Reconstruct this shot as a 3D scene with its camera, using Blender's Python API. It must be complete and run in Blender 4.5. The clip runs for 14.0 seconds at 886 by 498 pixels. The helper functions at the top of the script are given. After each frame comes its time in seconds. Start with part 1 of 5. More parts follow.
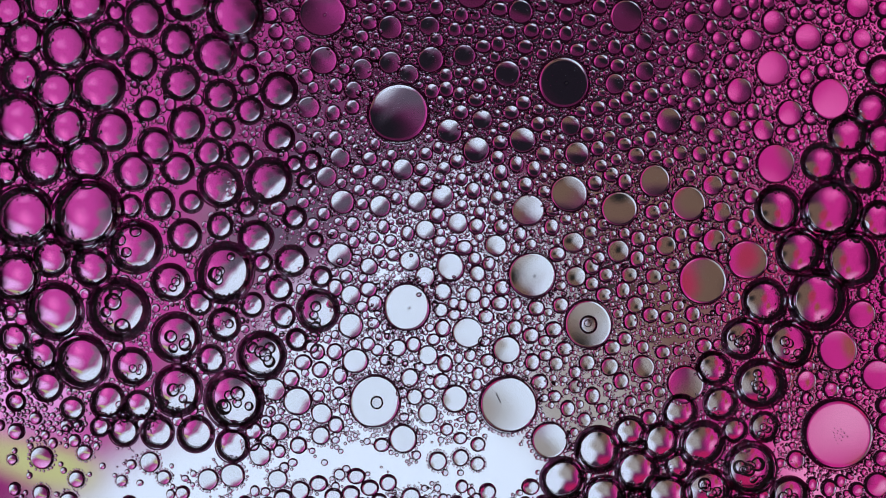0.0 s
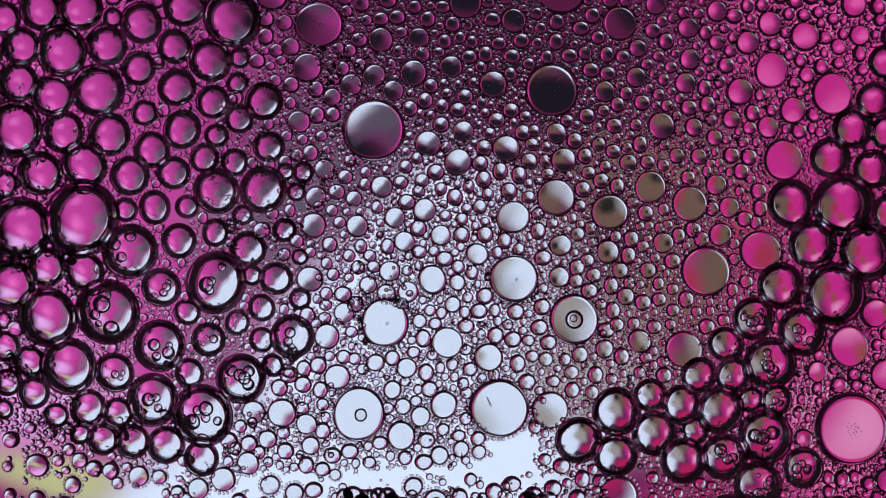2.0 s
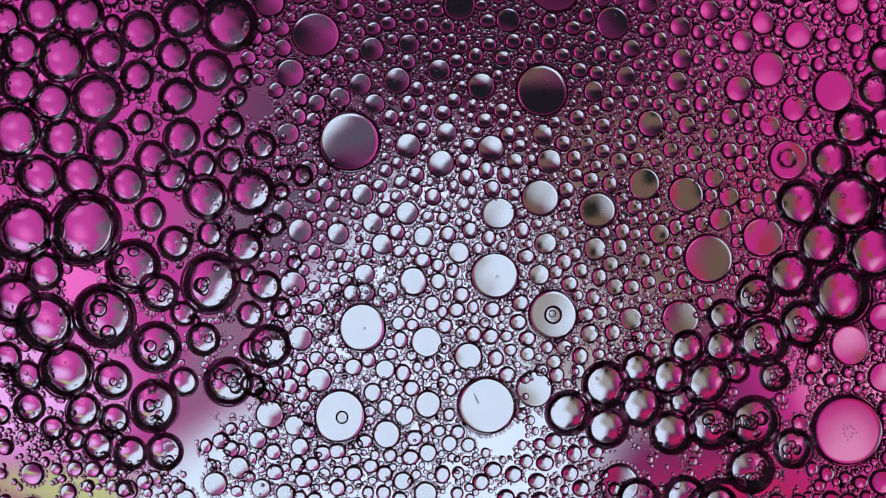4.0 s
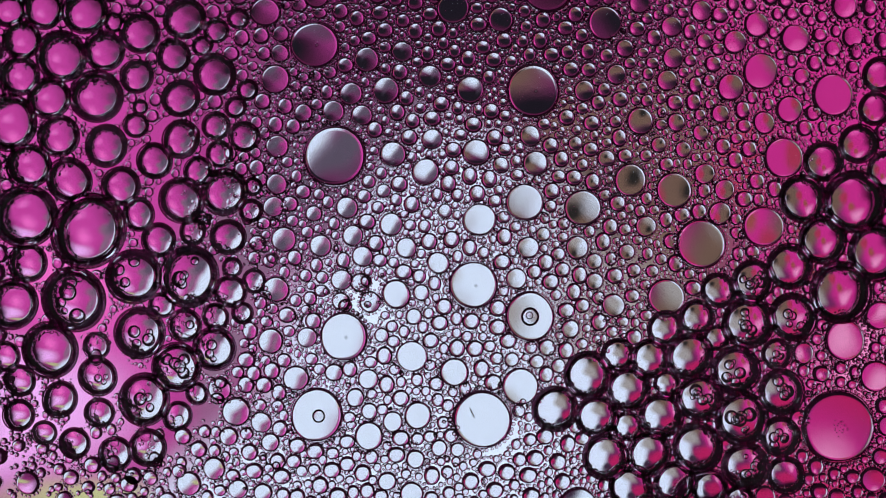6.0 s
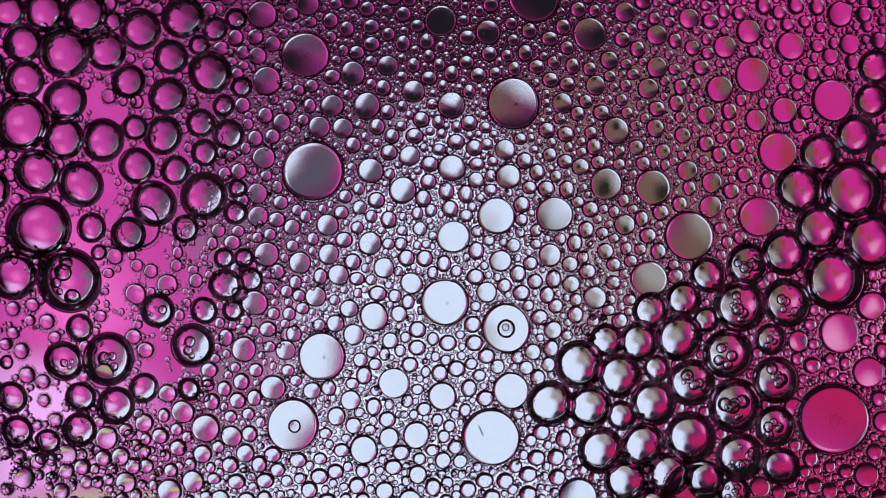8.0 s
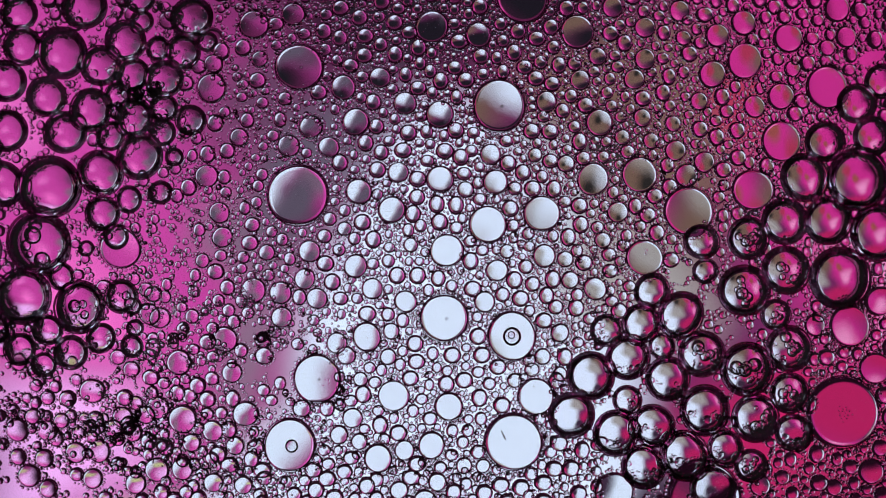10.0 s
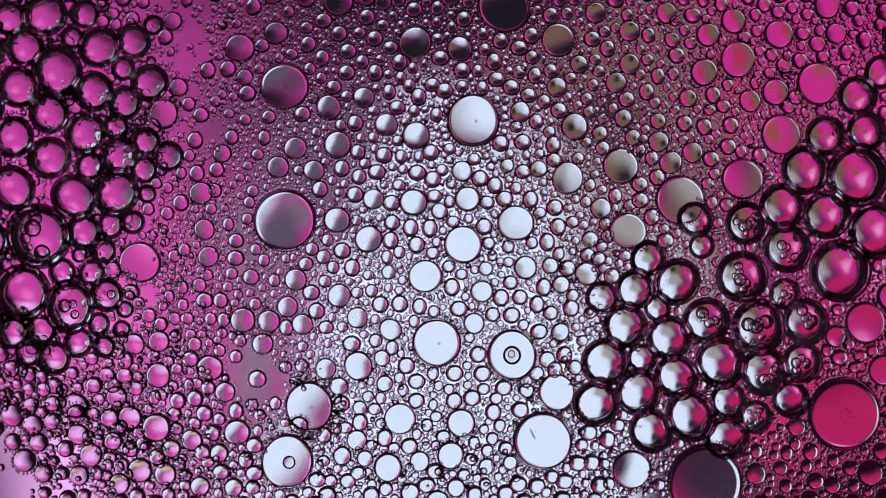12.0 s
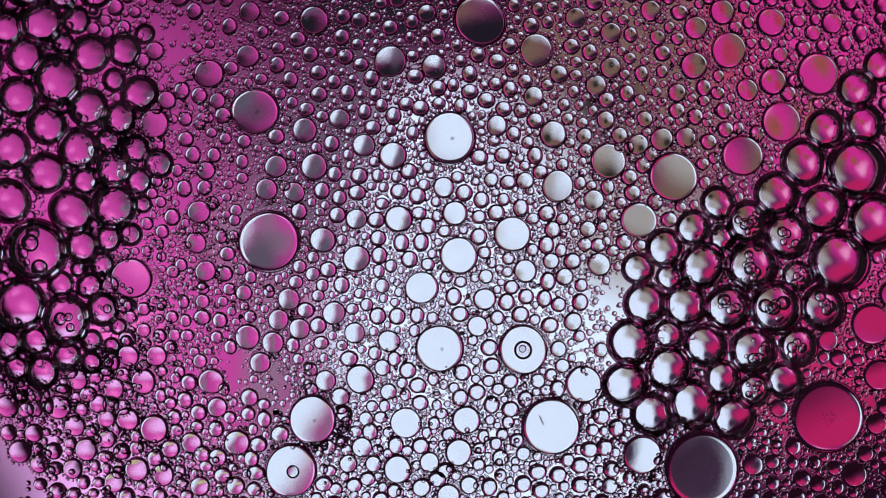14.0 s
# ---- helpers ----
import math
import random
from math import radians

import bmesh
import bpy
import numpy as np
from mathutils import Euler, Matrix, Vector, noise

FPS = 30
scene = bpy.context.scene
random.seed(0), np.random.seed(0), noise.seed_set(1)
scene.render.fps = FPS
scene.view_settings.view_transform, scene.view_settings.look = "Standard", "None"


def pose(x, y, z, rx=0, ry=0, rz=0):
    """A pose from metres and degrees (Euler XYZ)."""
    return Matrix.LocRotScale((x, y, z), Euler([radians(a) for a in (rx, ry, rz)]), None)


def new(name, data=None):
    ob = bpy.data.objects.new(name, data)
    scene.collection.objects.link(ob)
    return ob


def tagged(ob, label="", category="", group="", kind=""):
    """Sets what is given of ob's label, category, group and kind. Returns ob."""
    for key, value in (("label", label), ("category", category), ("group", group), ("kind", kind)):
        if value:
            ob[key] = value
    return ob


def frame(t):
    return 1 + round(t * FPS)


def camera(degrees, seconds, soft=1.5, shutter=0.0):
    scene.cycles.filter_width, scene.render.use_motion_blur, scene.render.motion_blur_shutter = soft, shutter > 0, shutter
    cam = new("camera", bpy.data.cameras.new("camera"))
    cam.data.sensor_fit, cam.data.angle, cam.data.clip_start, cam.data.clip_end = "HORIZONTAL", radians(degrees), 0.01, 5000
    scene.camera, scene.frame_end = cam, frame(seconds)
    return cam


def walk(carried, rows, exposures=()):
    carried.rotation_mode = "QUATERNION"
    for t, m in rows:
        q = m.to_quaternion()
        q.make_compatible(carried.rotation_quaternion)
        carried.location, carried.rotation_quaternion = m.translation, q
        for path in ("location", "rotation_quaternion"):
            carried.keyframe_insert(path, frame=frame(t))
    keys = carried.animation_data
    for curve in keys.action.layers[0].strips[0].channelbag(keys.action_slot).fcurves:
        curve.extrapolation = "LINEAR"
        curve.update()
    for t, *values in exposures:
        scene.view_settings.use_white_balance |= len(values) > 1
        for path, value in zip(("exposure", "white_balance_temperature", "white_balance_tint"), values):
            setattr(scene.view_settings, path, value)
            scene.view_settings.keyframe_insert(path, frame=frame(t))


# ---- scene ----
# Macro view straight down on oil drops and foam that float on shallow water,
# above a softly blurred, back-lit coloured sheet. All plan numbers below are millimetres.
MM = 0.001
HALF_VIEW = 19.6
EYE = HALF_VIEW / math.tan(radians(10.0)) + 0.6
DEPTH = 40.0

cam = camera(20.0, 14.0, soft=1.0)
walk(cam, [(0.0, pose(0, 0, EYE * MM)), (14.0, pose(0, 0, EYE * MM))], [(0, 0.03, 6500, 3), (5.5, 0.08, 6500, 3), (10.5, 0.15, 6500, 3), (14, 0.17, 6500, 3)])

# ---- surroundings: a dim room, lit by the glowing sheet below the dish ----
world = bpy.data.worlds.new("dim_room")
world.use_nodes = True
scene.world = world
world.node_tree.nodes["Background"].inputs[0].default_value = (0.5, 0.35, 0.45, 1)
world.node_tree.nodes["Background"].inputs[1].default_value = 0.012


# ---- materials ----
def material(name):
    mat = bpy.data.materials.new(name)
    mat.use_nodes = True
    tree = mat.node_tree
    tree.nodes.clear()
    return mat, tree, tree.nodes, tree.links


def clear(name, ior, tint=(1, 1, 1), bump=0.0, grain=400.0):
    mat, tree, nodes, links = material(name)
    out = nodes.new("ShaderNodeOutputMaterial")
    glass = nodes.new("ShaderNodeBsdfGlass")
    glass.inputs["Color"].default_value = (*tint, 1)
    glass.inputs["Roughness"].default_value = 0.0
    glass.inputs["IOR"].default_value = ior
    links.new(glass.outputs[0], out.inputs[0])
    if bump:
        coord = nodes.new("ShaderNodeTexCoord")
        noise_node = nodes.new("ShaderNodeTexNoise")
        noise_node.inputs["Scale"].default_value = grain
        noise_node.inputs["Detail"].default_value = 2.0
        relief = nodes.new("ShaderNodeBump")
        relief.inputs["Strength"].default_value = bump
        relief.inputs["Distance"].default_value = 0.0001
        links.new(coord.outputs["Object"], noise_node.inputs["Vector"])
        links.new(noise_node.outputs[0], relief.inputs["Height"])
        links.new(relief.outputs[0], glass.inputs["Normal"])
    return mat


OIL = clear("oil", 1.47, (0.97, 0.97, 0.97), 0.02, 4.0)
OIL_SMALL = clear("oil_in_small_drops", 1.5, (0.97, 0.97, 0.97))
BEAD = clear("oil_bead", 1.5, (0.97, 0.96, 0.97))
FINEST = clear("finest_beads", 1.5, (0.95, 0.92, 0.94))
# the dark tint stands in for the total reflection that blackens bubble rims
SHADED_FILM = clear("soap_film_painted_dark", 1.36, (0.42, 0.27, 0.36))
AIR = clear("air_in_liquid", 0.69, (0.98, 0.97, 0.98))
WATER = clear("water", 1.33)


def fibre_material():
    mat, tree, nodes, links = material("dark_fibre")
    out = nodes.new("ShaderNodeOutputMaterial")
    b = nodes.new("ShaderNodeBsdfPrincipled")
    b.inputs["Base Color"].default_value = (0.2, 0.17, 0.2, 1)
    b.inputs["Roughness"].default_value = 0.7
    links.new(b.outputs[0], out.inputs[0])
    return mat


FIBRE = fibre_material()

# Soft colour fields of the sheet, in dish-plane millimetres as seen through the dish:
# (x, y, half width, half height, turn, softness from, red, green, blue)
FIELDS = (
    (-20.85, 4.78, 18.75, 20.00, 0, 0.4, 0.560, 0.055, 0.360),
    (-25.85, 10.03, 6.50, 5.50, 0, 0.1, 0.870, 0.150, 0.600),
    (-16.85, 1.03, 4.75, 4.25, 0, 0.1, 0.860, 0.150, 0.590),
    (-23.10, -5.68, 9.50, 5.00, 10, 0.3, 0.860, 0.420, 0.930),
    (-16.60, 9.53, 3.75, 2.75, 0, 0.1, 0.753, 0.141, 0.546),
    (19.90, -0.23, 10.00, 22.50, 0, 0.5, 0.540, 0.025, 0.250),
    (17.90, -8.97, 3.25, 3.75, 0, 0.1, 0.776, 0.254, 0.539),
    (17.40, 7.78, 4.25, 3.75, 0, 0.1, 0.791, 0.114, 0.445),
    (12.40, -16.23, 8.50, 6.75, 0, 0.4, 0.445, 0.014, 0.112),
    (4.40, 13.28, 16.25, 7.75, 0, 0.4, 0.095, 0.012, 0.055),
    (7.90, -0.73, 8.00, 9.00, -10, 0.45, 0.156, 0.093, 0.076),
    (14.03, -0.98, 2.75, 3.25, 0, 0.2, 0.376, 0.032, 0.089),
    (17.40, -4.60, 2.50, 2.75, 0, 0.2, 0.305, 0.070, 0.070),
    (7.60, -1.73, 3.12, 2.88, 0, 0.2, 0.021, 0.018, 0.019),
    (2.40, 8.03, 10.50, 4.50, -8, 0.4, 0.012, 0.009, 0.016),
    (-1.60, -7.48, 10.00, 10.50, 0, 0.6, 0.715, 0.800, 1.050),
    (-7.10, -14.48, 14.00, 9.50, 0, 0.65, 0.715, 0.800, 1.050),
    (-0.98, 0.53, 4.50, 5.50, 0, 0.4, 0.715, 0.800, 1.050),
    (7.15, -6.98, 4.25, 4.75, 0, 0.3, 0.342, 0.314, 0.332),
    (3.90, -17.48, 4.25, 3.25, 0, 0.3, 0.045, 0.023, 0.051),
    (-5.60, 5.65, 3.25, 3.00, 0, 0.2, 0.120, 0.045, 0.110),
    (-9.10, 0.78, 2.75, 4.00, -40, 0.2, 0.220, 0.120, 0.210),
    (-5.23, 3.03, 2.20, 8.00, -49, 0.2, 0.105, 0.080, 0.130),
    (-11.35, -3.73, 1.88, 6.00, -32, 0.1, 0.240, 0.130, 0.230),
    (-18.60, -9.73, 4.25, 1.75, 0, 0.2, 0.491, 0.491, 0.262),
)


def sheet_material():
    mat, tree, nodes, links = material("glowing_coloured_sheet")
    out = nodes.new("ShaderNodeOutputMaterial")
    glow = nodes.new("ShaderNodeEmission")
    coord = nodes.new("ShaderNodeTexCoord")
    wob = nodes.new("ShaderNodeTexNoise")
    wob.inputs["Scale"].default_value = 60.0
    wob.inputs["Detail"].default_value = 1.0
    links.new(coord.outputs["Object"], wob.inputs["Vector"])
    sub = nodes.new("ShaderNodeVectorMath")
    sub.operation = "SUBTRACT"
    sub.inputs[1].default_value = (0.5, 0.5, 0.5)
    links.new(wob.outputs["Color"], sub.inputs[0])
    wide = nodes.new("ShaderNodeVectorMath")
    wide.operation = "MULTIPLY_ADD"
    wide.inputs[1].default_value = (0.012, 0.012, 0.0)
    links.new(sub.outputs[0], wide.inputs[0])
    links.new(coord.outputs["Object"], wide.inputs[2])
    colour = None
    k = (EYE + DEPTH) / EYE * MM
    for x, y, w, h, turn, soft, *rgb in FIELDS:
        here = nodes.new("ShaderNodeMapping")
        here.vector_type = "TEXTURE"
        here.inputs["Location"].default_value = (x * k, y * k, 0)
        here.inputs["Rotation"].default_value = (0, 0, radians(turn))
        here.inputs["Scale"].default_value = (w * k, h * k, 1)
        links.new(wide.outputs[0], here.inputs["Vector"])
        far = nodes.new("ShaderNodeVectorMath")
        far.operation = "LENGTH"
        links.new(here.outputs[0], far.inputs[0])
        fall = nodes.new("ShaderNodeMapRange")
        fall.interpolation_type = "SMOOTHSTEP"
        fall.inputs["From Min"].default_value = 1.0
        fall.inputs["From Max"].default_value = soft
        links.new(far.outputs["Value"], fall.inputs["Value"])
        mix = nodes.new("ShaderNodeMix")
        mix.data_type = "RGBA"
        links.new(fall.outputs[0], mix.inputs[0])
        if colour is None:
            mix.inputs[6].default_value = BASE
        else:
            links.new(colour, mix.inputs[6])
        mix.inputs[7].default_value = (*rgb, 1)
        colour = mix.outputs[2]
    # the lit part of the sheet ends softly; the dark beyond is painted in
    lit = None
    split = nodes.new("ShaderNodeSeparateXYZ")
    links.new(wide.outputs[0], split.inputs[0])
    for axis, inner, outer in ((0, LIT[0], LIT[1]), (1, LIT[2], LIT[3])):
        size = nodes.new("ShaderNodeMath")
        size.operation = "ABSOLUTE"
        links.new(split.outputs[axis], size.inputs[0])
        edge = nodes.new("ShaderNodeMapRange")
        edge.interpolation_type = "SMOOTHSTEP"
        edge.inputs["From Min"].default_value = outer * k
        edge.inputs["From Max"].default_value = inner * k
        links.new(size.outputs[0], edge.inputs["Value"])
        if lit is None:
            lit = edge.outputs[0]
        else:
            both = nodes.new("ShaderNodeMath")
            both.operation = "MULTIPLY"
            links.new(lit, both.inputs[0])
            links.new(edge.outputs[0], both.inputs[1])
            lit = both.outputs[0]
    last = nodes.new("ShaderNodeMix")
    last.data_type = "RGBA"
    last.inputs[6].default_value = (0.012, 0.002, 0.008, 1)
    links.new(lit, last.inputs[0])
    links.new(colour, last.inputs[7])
    links.new(last.outputs[2], glow.inputs["Color"])
    links.new(glow.outputs[0], out.inputs[0])
    return mat


BASE = (0.150, 0.020, 0.105, 1)
# half sizes where the painted fall-off of the glow starts and ends
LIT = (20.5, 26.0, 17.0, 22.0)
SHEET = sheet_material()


# ---- mesh builders ----
draw = random.Random(4)


def lathe(profile, segments, uneven=0.0):
    """Vertices and faces of a closed solid of revolution; profile runs from pole to pole as (radius, height).
    uneven: how far its outline leaves the circle."""
    verts, faces = [(0.0, 0.0, profile[0][1])], []
    waves = [(k, uneven * draw.uniform(0.3, 1.0) / (k - 1), draw.uniform(0, 6.28)) for k in (2, 3, 4, 5)]
    for rad, high in profile[1:-1]:
        for s in range(segments):
            a = 2 * math.pi * s / segments
            w = rad * (1 + sum(size * math.cos(k * a + turn) for k, size, turn in waves))
            verts.append((w * math.cos(a), w * math.sin(a), high))
    verts.append((0.0, 0.0, profile[-1][1]))
    last, n = len(verts) - 1, len(profile) - 2
    for s in range(segments):
        t = (s + 1) % segments
        faces.append((0, 1 + s, 1 + t))
        for ring in range(n - 1):
            a, b = 1 + ring * segments, 1 + (ring + 1) * segments
            faces.append((a + s, b + s, b + t, a + t))
        a = 1 + (n - 1) * segments
        faces.append((a + t, a + s, last))
    return verts, faces


def oval(aspect, steps, power=1.0):
    """Half outline of a flattened bead, from its top to its foot; a power above 1 flattens the middle."""
    out = []
    for i in range(steps + 1):
        a = math.pi * i / steps
        c = math.cos(a)
        out.append((math.sin(a), aspect * math.copysign(abs(c) ** power, c)))
    return out


def lens(slope, edge, fall, steps):
    """Half outline of a drop on a flat foot: a shallow cap that leans by slope at the radius edge, and a steep shoulder outside it."""
    shoulder = fall * (1 - edge)
    out = [(w, shoulder + slope * (edge * edge - w * w) / (2 * edge)) for w in (edge * i / steps for i in range(steps + 1))]
    out += [(edge + (1 - edge) * u, shoulder * (1 - u) ** 0.9) for u in (0.14, 0.4, 0.7, 0.92)]
    return out + [(1.0, 0.0), (0.97, -0.002), (0.0, -0.002)]


def solid(name, verts, faces, mat):
    mesh = bpy.data.meshes.new(name)
    mesh.from_pydata(verts, [], faces)
    mesh.polygons.foreach_set("use_smooth", [True] * len(mesh.polygons))
    mesh.materials.append(mat)
    mesh.update()
    return mesh


def triangles(faces):
    return np.array([(f[0], f[k], f[k + 1]) for f in faces for k in range(1, len(f) - 1)])


def scattered(name, groups):
    """One mesh of many small beads; groups: (template, material, rows of x, y, z, radius, stretch)."""
    verts, faces, slots, mats, base = [], [], [], [], 0
    for template, mat, rows in groups:
        rows = np.array(rows)
        if not len(rows):
            continue
        tv, tf = np.array(template[0]), triangles(template[1])
        size = np.stack([rows[:, 3] * rows[:, 4], rows[:, 3] / rows[:, 4], rows[:, 3]], 1)
        verts.append((tv[None] * size[:, None] + rows[:, None, :3]).reshape(-1, 3))
        faces.append((tf[None] + (base + len(tv) * np.arange(len(rows)))[:, None, None]).reshape(-1, 3))
        base += len(tv) * len(rows)
        if mat not in mats:
            mats.append(mat)
        slots.append(np.full(len(faces[-1]), mats.index(mat)))
    verts, faces, slots = np.concatenate(verts), np.concatenate(faces), np.concatenate(slots)
    mesh = bpy.data.meshes.new(name)
    mesh.vertices.add(len(verts))
    mesh.vertices.foreach_set("co", verts.ravel())
    mesh.loops.add(faces.size)
    mesh.loops.foreach_set("vertex_index", faces.ravel())
    mesh.polygons.add(len(faces))
    mesh.polygons.foreach_set("loop_start", np.arange(len(faces)) * 3)
    for mat in mats:
        mesh.materials.append(mat)
    mesh.polygons.foreach_set("material_index", slots)
    mesh.polygons.foreach_set("use_smooth", np.ones(len(faces), bool))
    mesh.update(calc_edges=True)
    return mesh


# ---- the flow of the liquid ----
TIMES = (0, 0.5, 1, 1.5, 2, 2.5, 3, 5.5, 6, 6.5, 7, 7.5, 8, 10.5, 11, 11.5, 12, 12.5, 13, 13.5, 14)
AT_7, AT_14 = TIMES.index(7), TIMES.index(14)


def kernel(d):
    return np.exp(-np.sqrt(d * d + 1.0) / 8.75)


class Flow:
    """A smooth field of drift, from the courses of the drops that are known."""

    def __init__(self, courses, ref):
        path = np.array(courses, float)
        self.start = path[:, ref]
        shift = path - self.start[:, None]
        gap = np.linalg.norm(self.start[:, None] - self.start[None], axis=2)
        self.mean = shift.mean(0)
        self.weight = np.linalg.solve(kernel(gap) + 1e-3 * np.eye(len(path)), (shift - self.mean).reshape(len(path), -1))

    def path(self, p):
        p = np.atleast_2d(np.array(p, float))
        k = kernel(np.linalg.norm(p[:, None] - self.start[None], axis=2))
        return p[:, None] + (k @ self.weight).reshape(len(p), -1, 2) + self.mean

    def origin(self, p, index):
        p = np.atleast_2d(np.array(p, float))
        q = p.copy()
        for _ in range(20):
            q = q + 0.6 * (p - self.path(q)[:, index])
        return q


MOVES = []
SUNK, AWAY = -DEPTH - 5.0, (-70.0, 40.0)


def comes_up(t):
    """The last thing noted lies below the sheet until it comes up at t."""
    ob, rows, turn = MOVES[-1]
    after = [row for row in rows if row[0] > t]
    x, y, z = after[0][1:]
    MOVES[-1] = (ob, [(0, x, y, SUNK), (t - 0.07, x, y, SUNK), (t, x, y, z)] + after, turn)


def drifts(ob, times, path, z, turn=0.0):
    """Notes that ob follows path (millimetres) at height z."""
    MOVES.append((ob, [(t, x, y, z) for t, (x, y) in zip(times, path)], turn))


# Courses of the drops whose way is known, at TIMES: places and radius.
COURSES = {}
COURSES["A"] = ([(-1.98, 6.03), (-2.24, 5.82), (-2.51, 5.61), (-2.78, 5.40), (-3.08, 5.28), (-3.39, 5.15), (-3.70, 5.03), (-4.63, 4.28), (-4.81, 4.12), (-5.00, 3.98), (-5.30, 3.84), (-5.60, 3.70), (-5.77, 3.44), (-6.63, 2.14), (-6.80, 1.88), (-6.92, 1.57), (-7.03, 1.26), (-7.15, 0.95), (-7.34, 0.74), (-7.53, 0.53), (-7.73, 0.33)], 1.43)
COURSES["B"] = ([(5.35, 7.38), (5.12, 7.21), (5.00, 7.16), (4.95, 7.08), (4.82, 7.03), (4.70, 7.02), (4.58, 6.98), (4.12, 7.09), (4.00, 7.02), (3.85, 6.90), (3.60, 6.75), (3.35, 6.60), (3.12, 6.45), (2.24, 6.30), (1.90, 6.15), (1.60, 5.94), (1.34, 5.69), (1.00, 5.53), (0.73, 5.34), (0.46, 5.11), (0.30, 4.93)], 1.23)
COURSES["C"] = ([(-1.60, -2.60), (-1.74, -2.94), (-1.99, -3.17), (-2.20, -3.28), (-2.58, -3.29), (-2.93, -3.31), (-3.20, -3.33), (-4.14, -3.82), (-4.41, -3.90), (-4.75, -4.05), (-5.14, -4.20), (-5.38, -4.48), (-5.38, -4.78), (-5.76, -5.99), (-5.95, -6.23), (-6.03, -6.56), (-5.95, -7.00), (-5.88, -7.30), (-5.79, -7.44), (-5.77, -7.51), (-5.80, -7.58)], 1.12)
COURSES["D"] = ([(-3.03, -6.78), (-3.21, -7.01), (-3.44, -7.12), (-3.55, -7.28), (-3.74, -7.33), (-4.01, -7.32), (-4.20, -7.38), (-5.30, -7.45), (-5.61, -7.38), (-5.95, -7.30), (-6.29, -7.32), (-6.68, -7.53), (-6.68, -7.83), (-6.90, -8.82), (-6.98, -8.90), (-6.97, -9.08), (-6.92, -9.43), (-6.88, -9.65), (-6.80, -9.76), (-6.75, -9.82), (-6.75, -9.85)], 1.23)
COURSES["E"] = ([(2.90, -6.90), (2.95, -7.16), (2.88, -7.27), (2.78, -7.23), (2.49, -7.08), (2.22, -6.88), (2.05, -6.85), (1.82, -7.38), (1.74, -7.57), (1.78, -7.80), (1.89, -8.01), (1.98, -8.18), (2.13, -8.36), (3.42, -8.59), (3.73, -8.62), (4.09, -8.57), (4.42, -8.52), (4.60, -8.43), (4.70, -8.01), (4.77, -7.83), (4.80, -7.88)], 1.35)
COURSES["F"] = ([(3.95, -1.18), (3.70, -1.33), (3.57, -1.40), (3.40, -1.40), (3.15, -1.33), (2.86, -1.22), (2.65, -1.15), (1.65, -1.45), (1.35, -1.60), (1.00, -1.75), (0.62, -1.91), (0.28, -2.15), (0.08, -2.38), (0.03, -3.25), (-0.20, -3.48), (-0.31, -3.82), (-0.28, -4.17), (-0.28, -4.33), (-0.25, -4.37), (-0.14, -4.38), (-0.15, -4.42)], 1.12)
COURSES["G"] = ([(6.45, -3.35), (6.22, -3.45), (6.10, -3.36), (6.03, -3.23), (5.82, -3.13), (5.50, -3.03), (5.25, -2.98), (4.20, -2.88), (3.86, -3.00), (3.55, -3.08), (3.25, -3.19), (2.95, -3.38), (2.80, -3.53), (3.09, -4.08), (2.90, -4.35), (2.93, -4.53), (3.06, -4.71), (3.12, -4.78), (3.21, -4.59), (3.50, -4.51), (3.55, -4.48)], 1.15)
COURSES["H"] = ([(11.53, -1.40), (11.24, -1.66), (11.46, -1.35), (11.60, -1.15), (11.67, -0.99), (11.70, -0.87), (11.73, -0.68), (11.81, 0.03), (11.46, 0.23), (11.35, 0.23), (11.26, 0.34), (11.05, 0.43), (10.93, 0.58), (10.89, 1.83), (10.70, 1.90), (10.58, 2.05), (10.54, 2.16), (10.28, 2.43), (10.05, 2.87), (10.22, 3.09), (10.23, 3.20)], 1.15)
COURSES["I"] = ([(13.53, -0.48), (13.60, -0.39), (13.79, -0.31), (14.03, -0.15), (14.11, -0.08), (14.15, 0.04), (14.15, 0.23), (14.28, 0.88), (14.24, 1.00), (14.20, 1.07), (14.14, 1.18), (14.08, 1.33), (14.04, 1.44), (13.63, 2.74), (13.48, 2.48), (13.41, 2.88), (13.31, 3.12), (13.10, 3.53), (13.06, 3.89), (13.22, 4.10), (13.30, 4.15)], 0.95)
COURSES["J"] = ([(17.53, -8.22), (17.99, -8.14), (18.27, -8.10), (18.28, -7.98), (18.15, -7.99), (18.03, -8.05), (18.03, -8.10), (17.67, -7.93), (17.55, -7.89), (17.40, -7.78), (17.38, -7.74), (17.35, -7.62), (17.35, -7.55), (17.86, -7.23), (17.90, -7.35), (17.85, -7.28), (17.81, -7.32), (17.73, -7.48), (17.48, -7.34), (17.16, -7.40), (17.07, -7.43)], 1.68)
COURSES["K"] = ([(-5.35, 10.40), (-5.39, 10.29), (-5.43, 10.18), (-5.48, 10.08), (-5.52, 9.96), (-5.56, 9.84), (-5.60, 9.73), (-5.69, 9.17), (-5.71, 9.06), (-5.73, 8.95), (-5.85, 8.86), (-5.98, 8.78), (-6.11, 8.61), (-6.63, 7.87), (-6.90, 7.60), (-6.86, 7.35), (-7.04, 7.21), (-7.50, 6.95), (-7.85, 6.63), (-8.16, 6.34), (-8.35, 6.10)], 1.10)
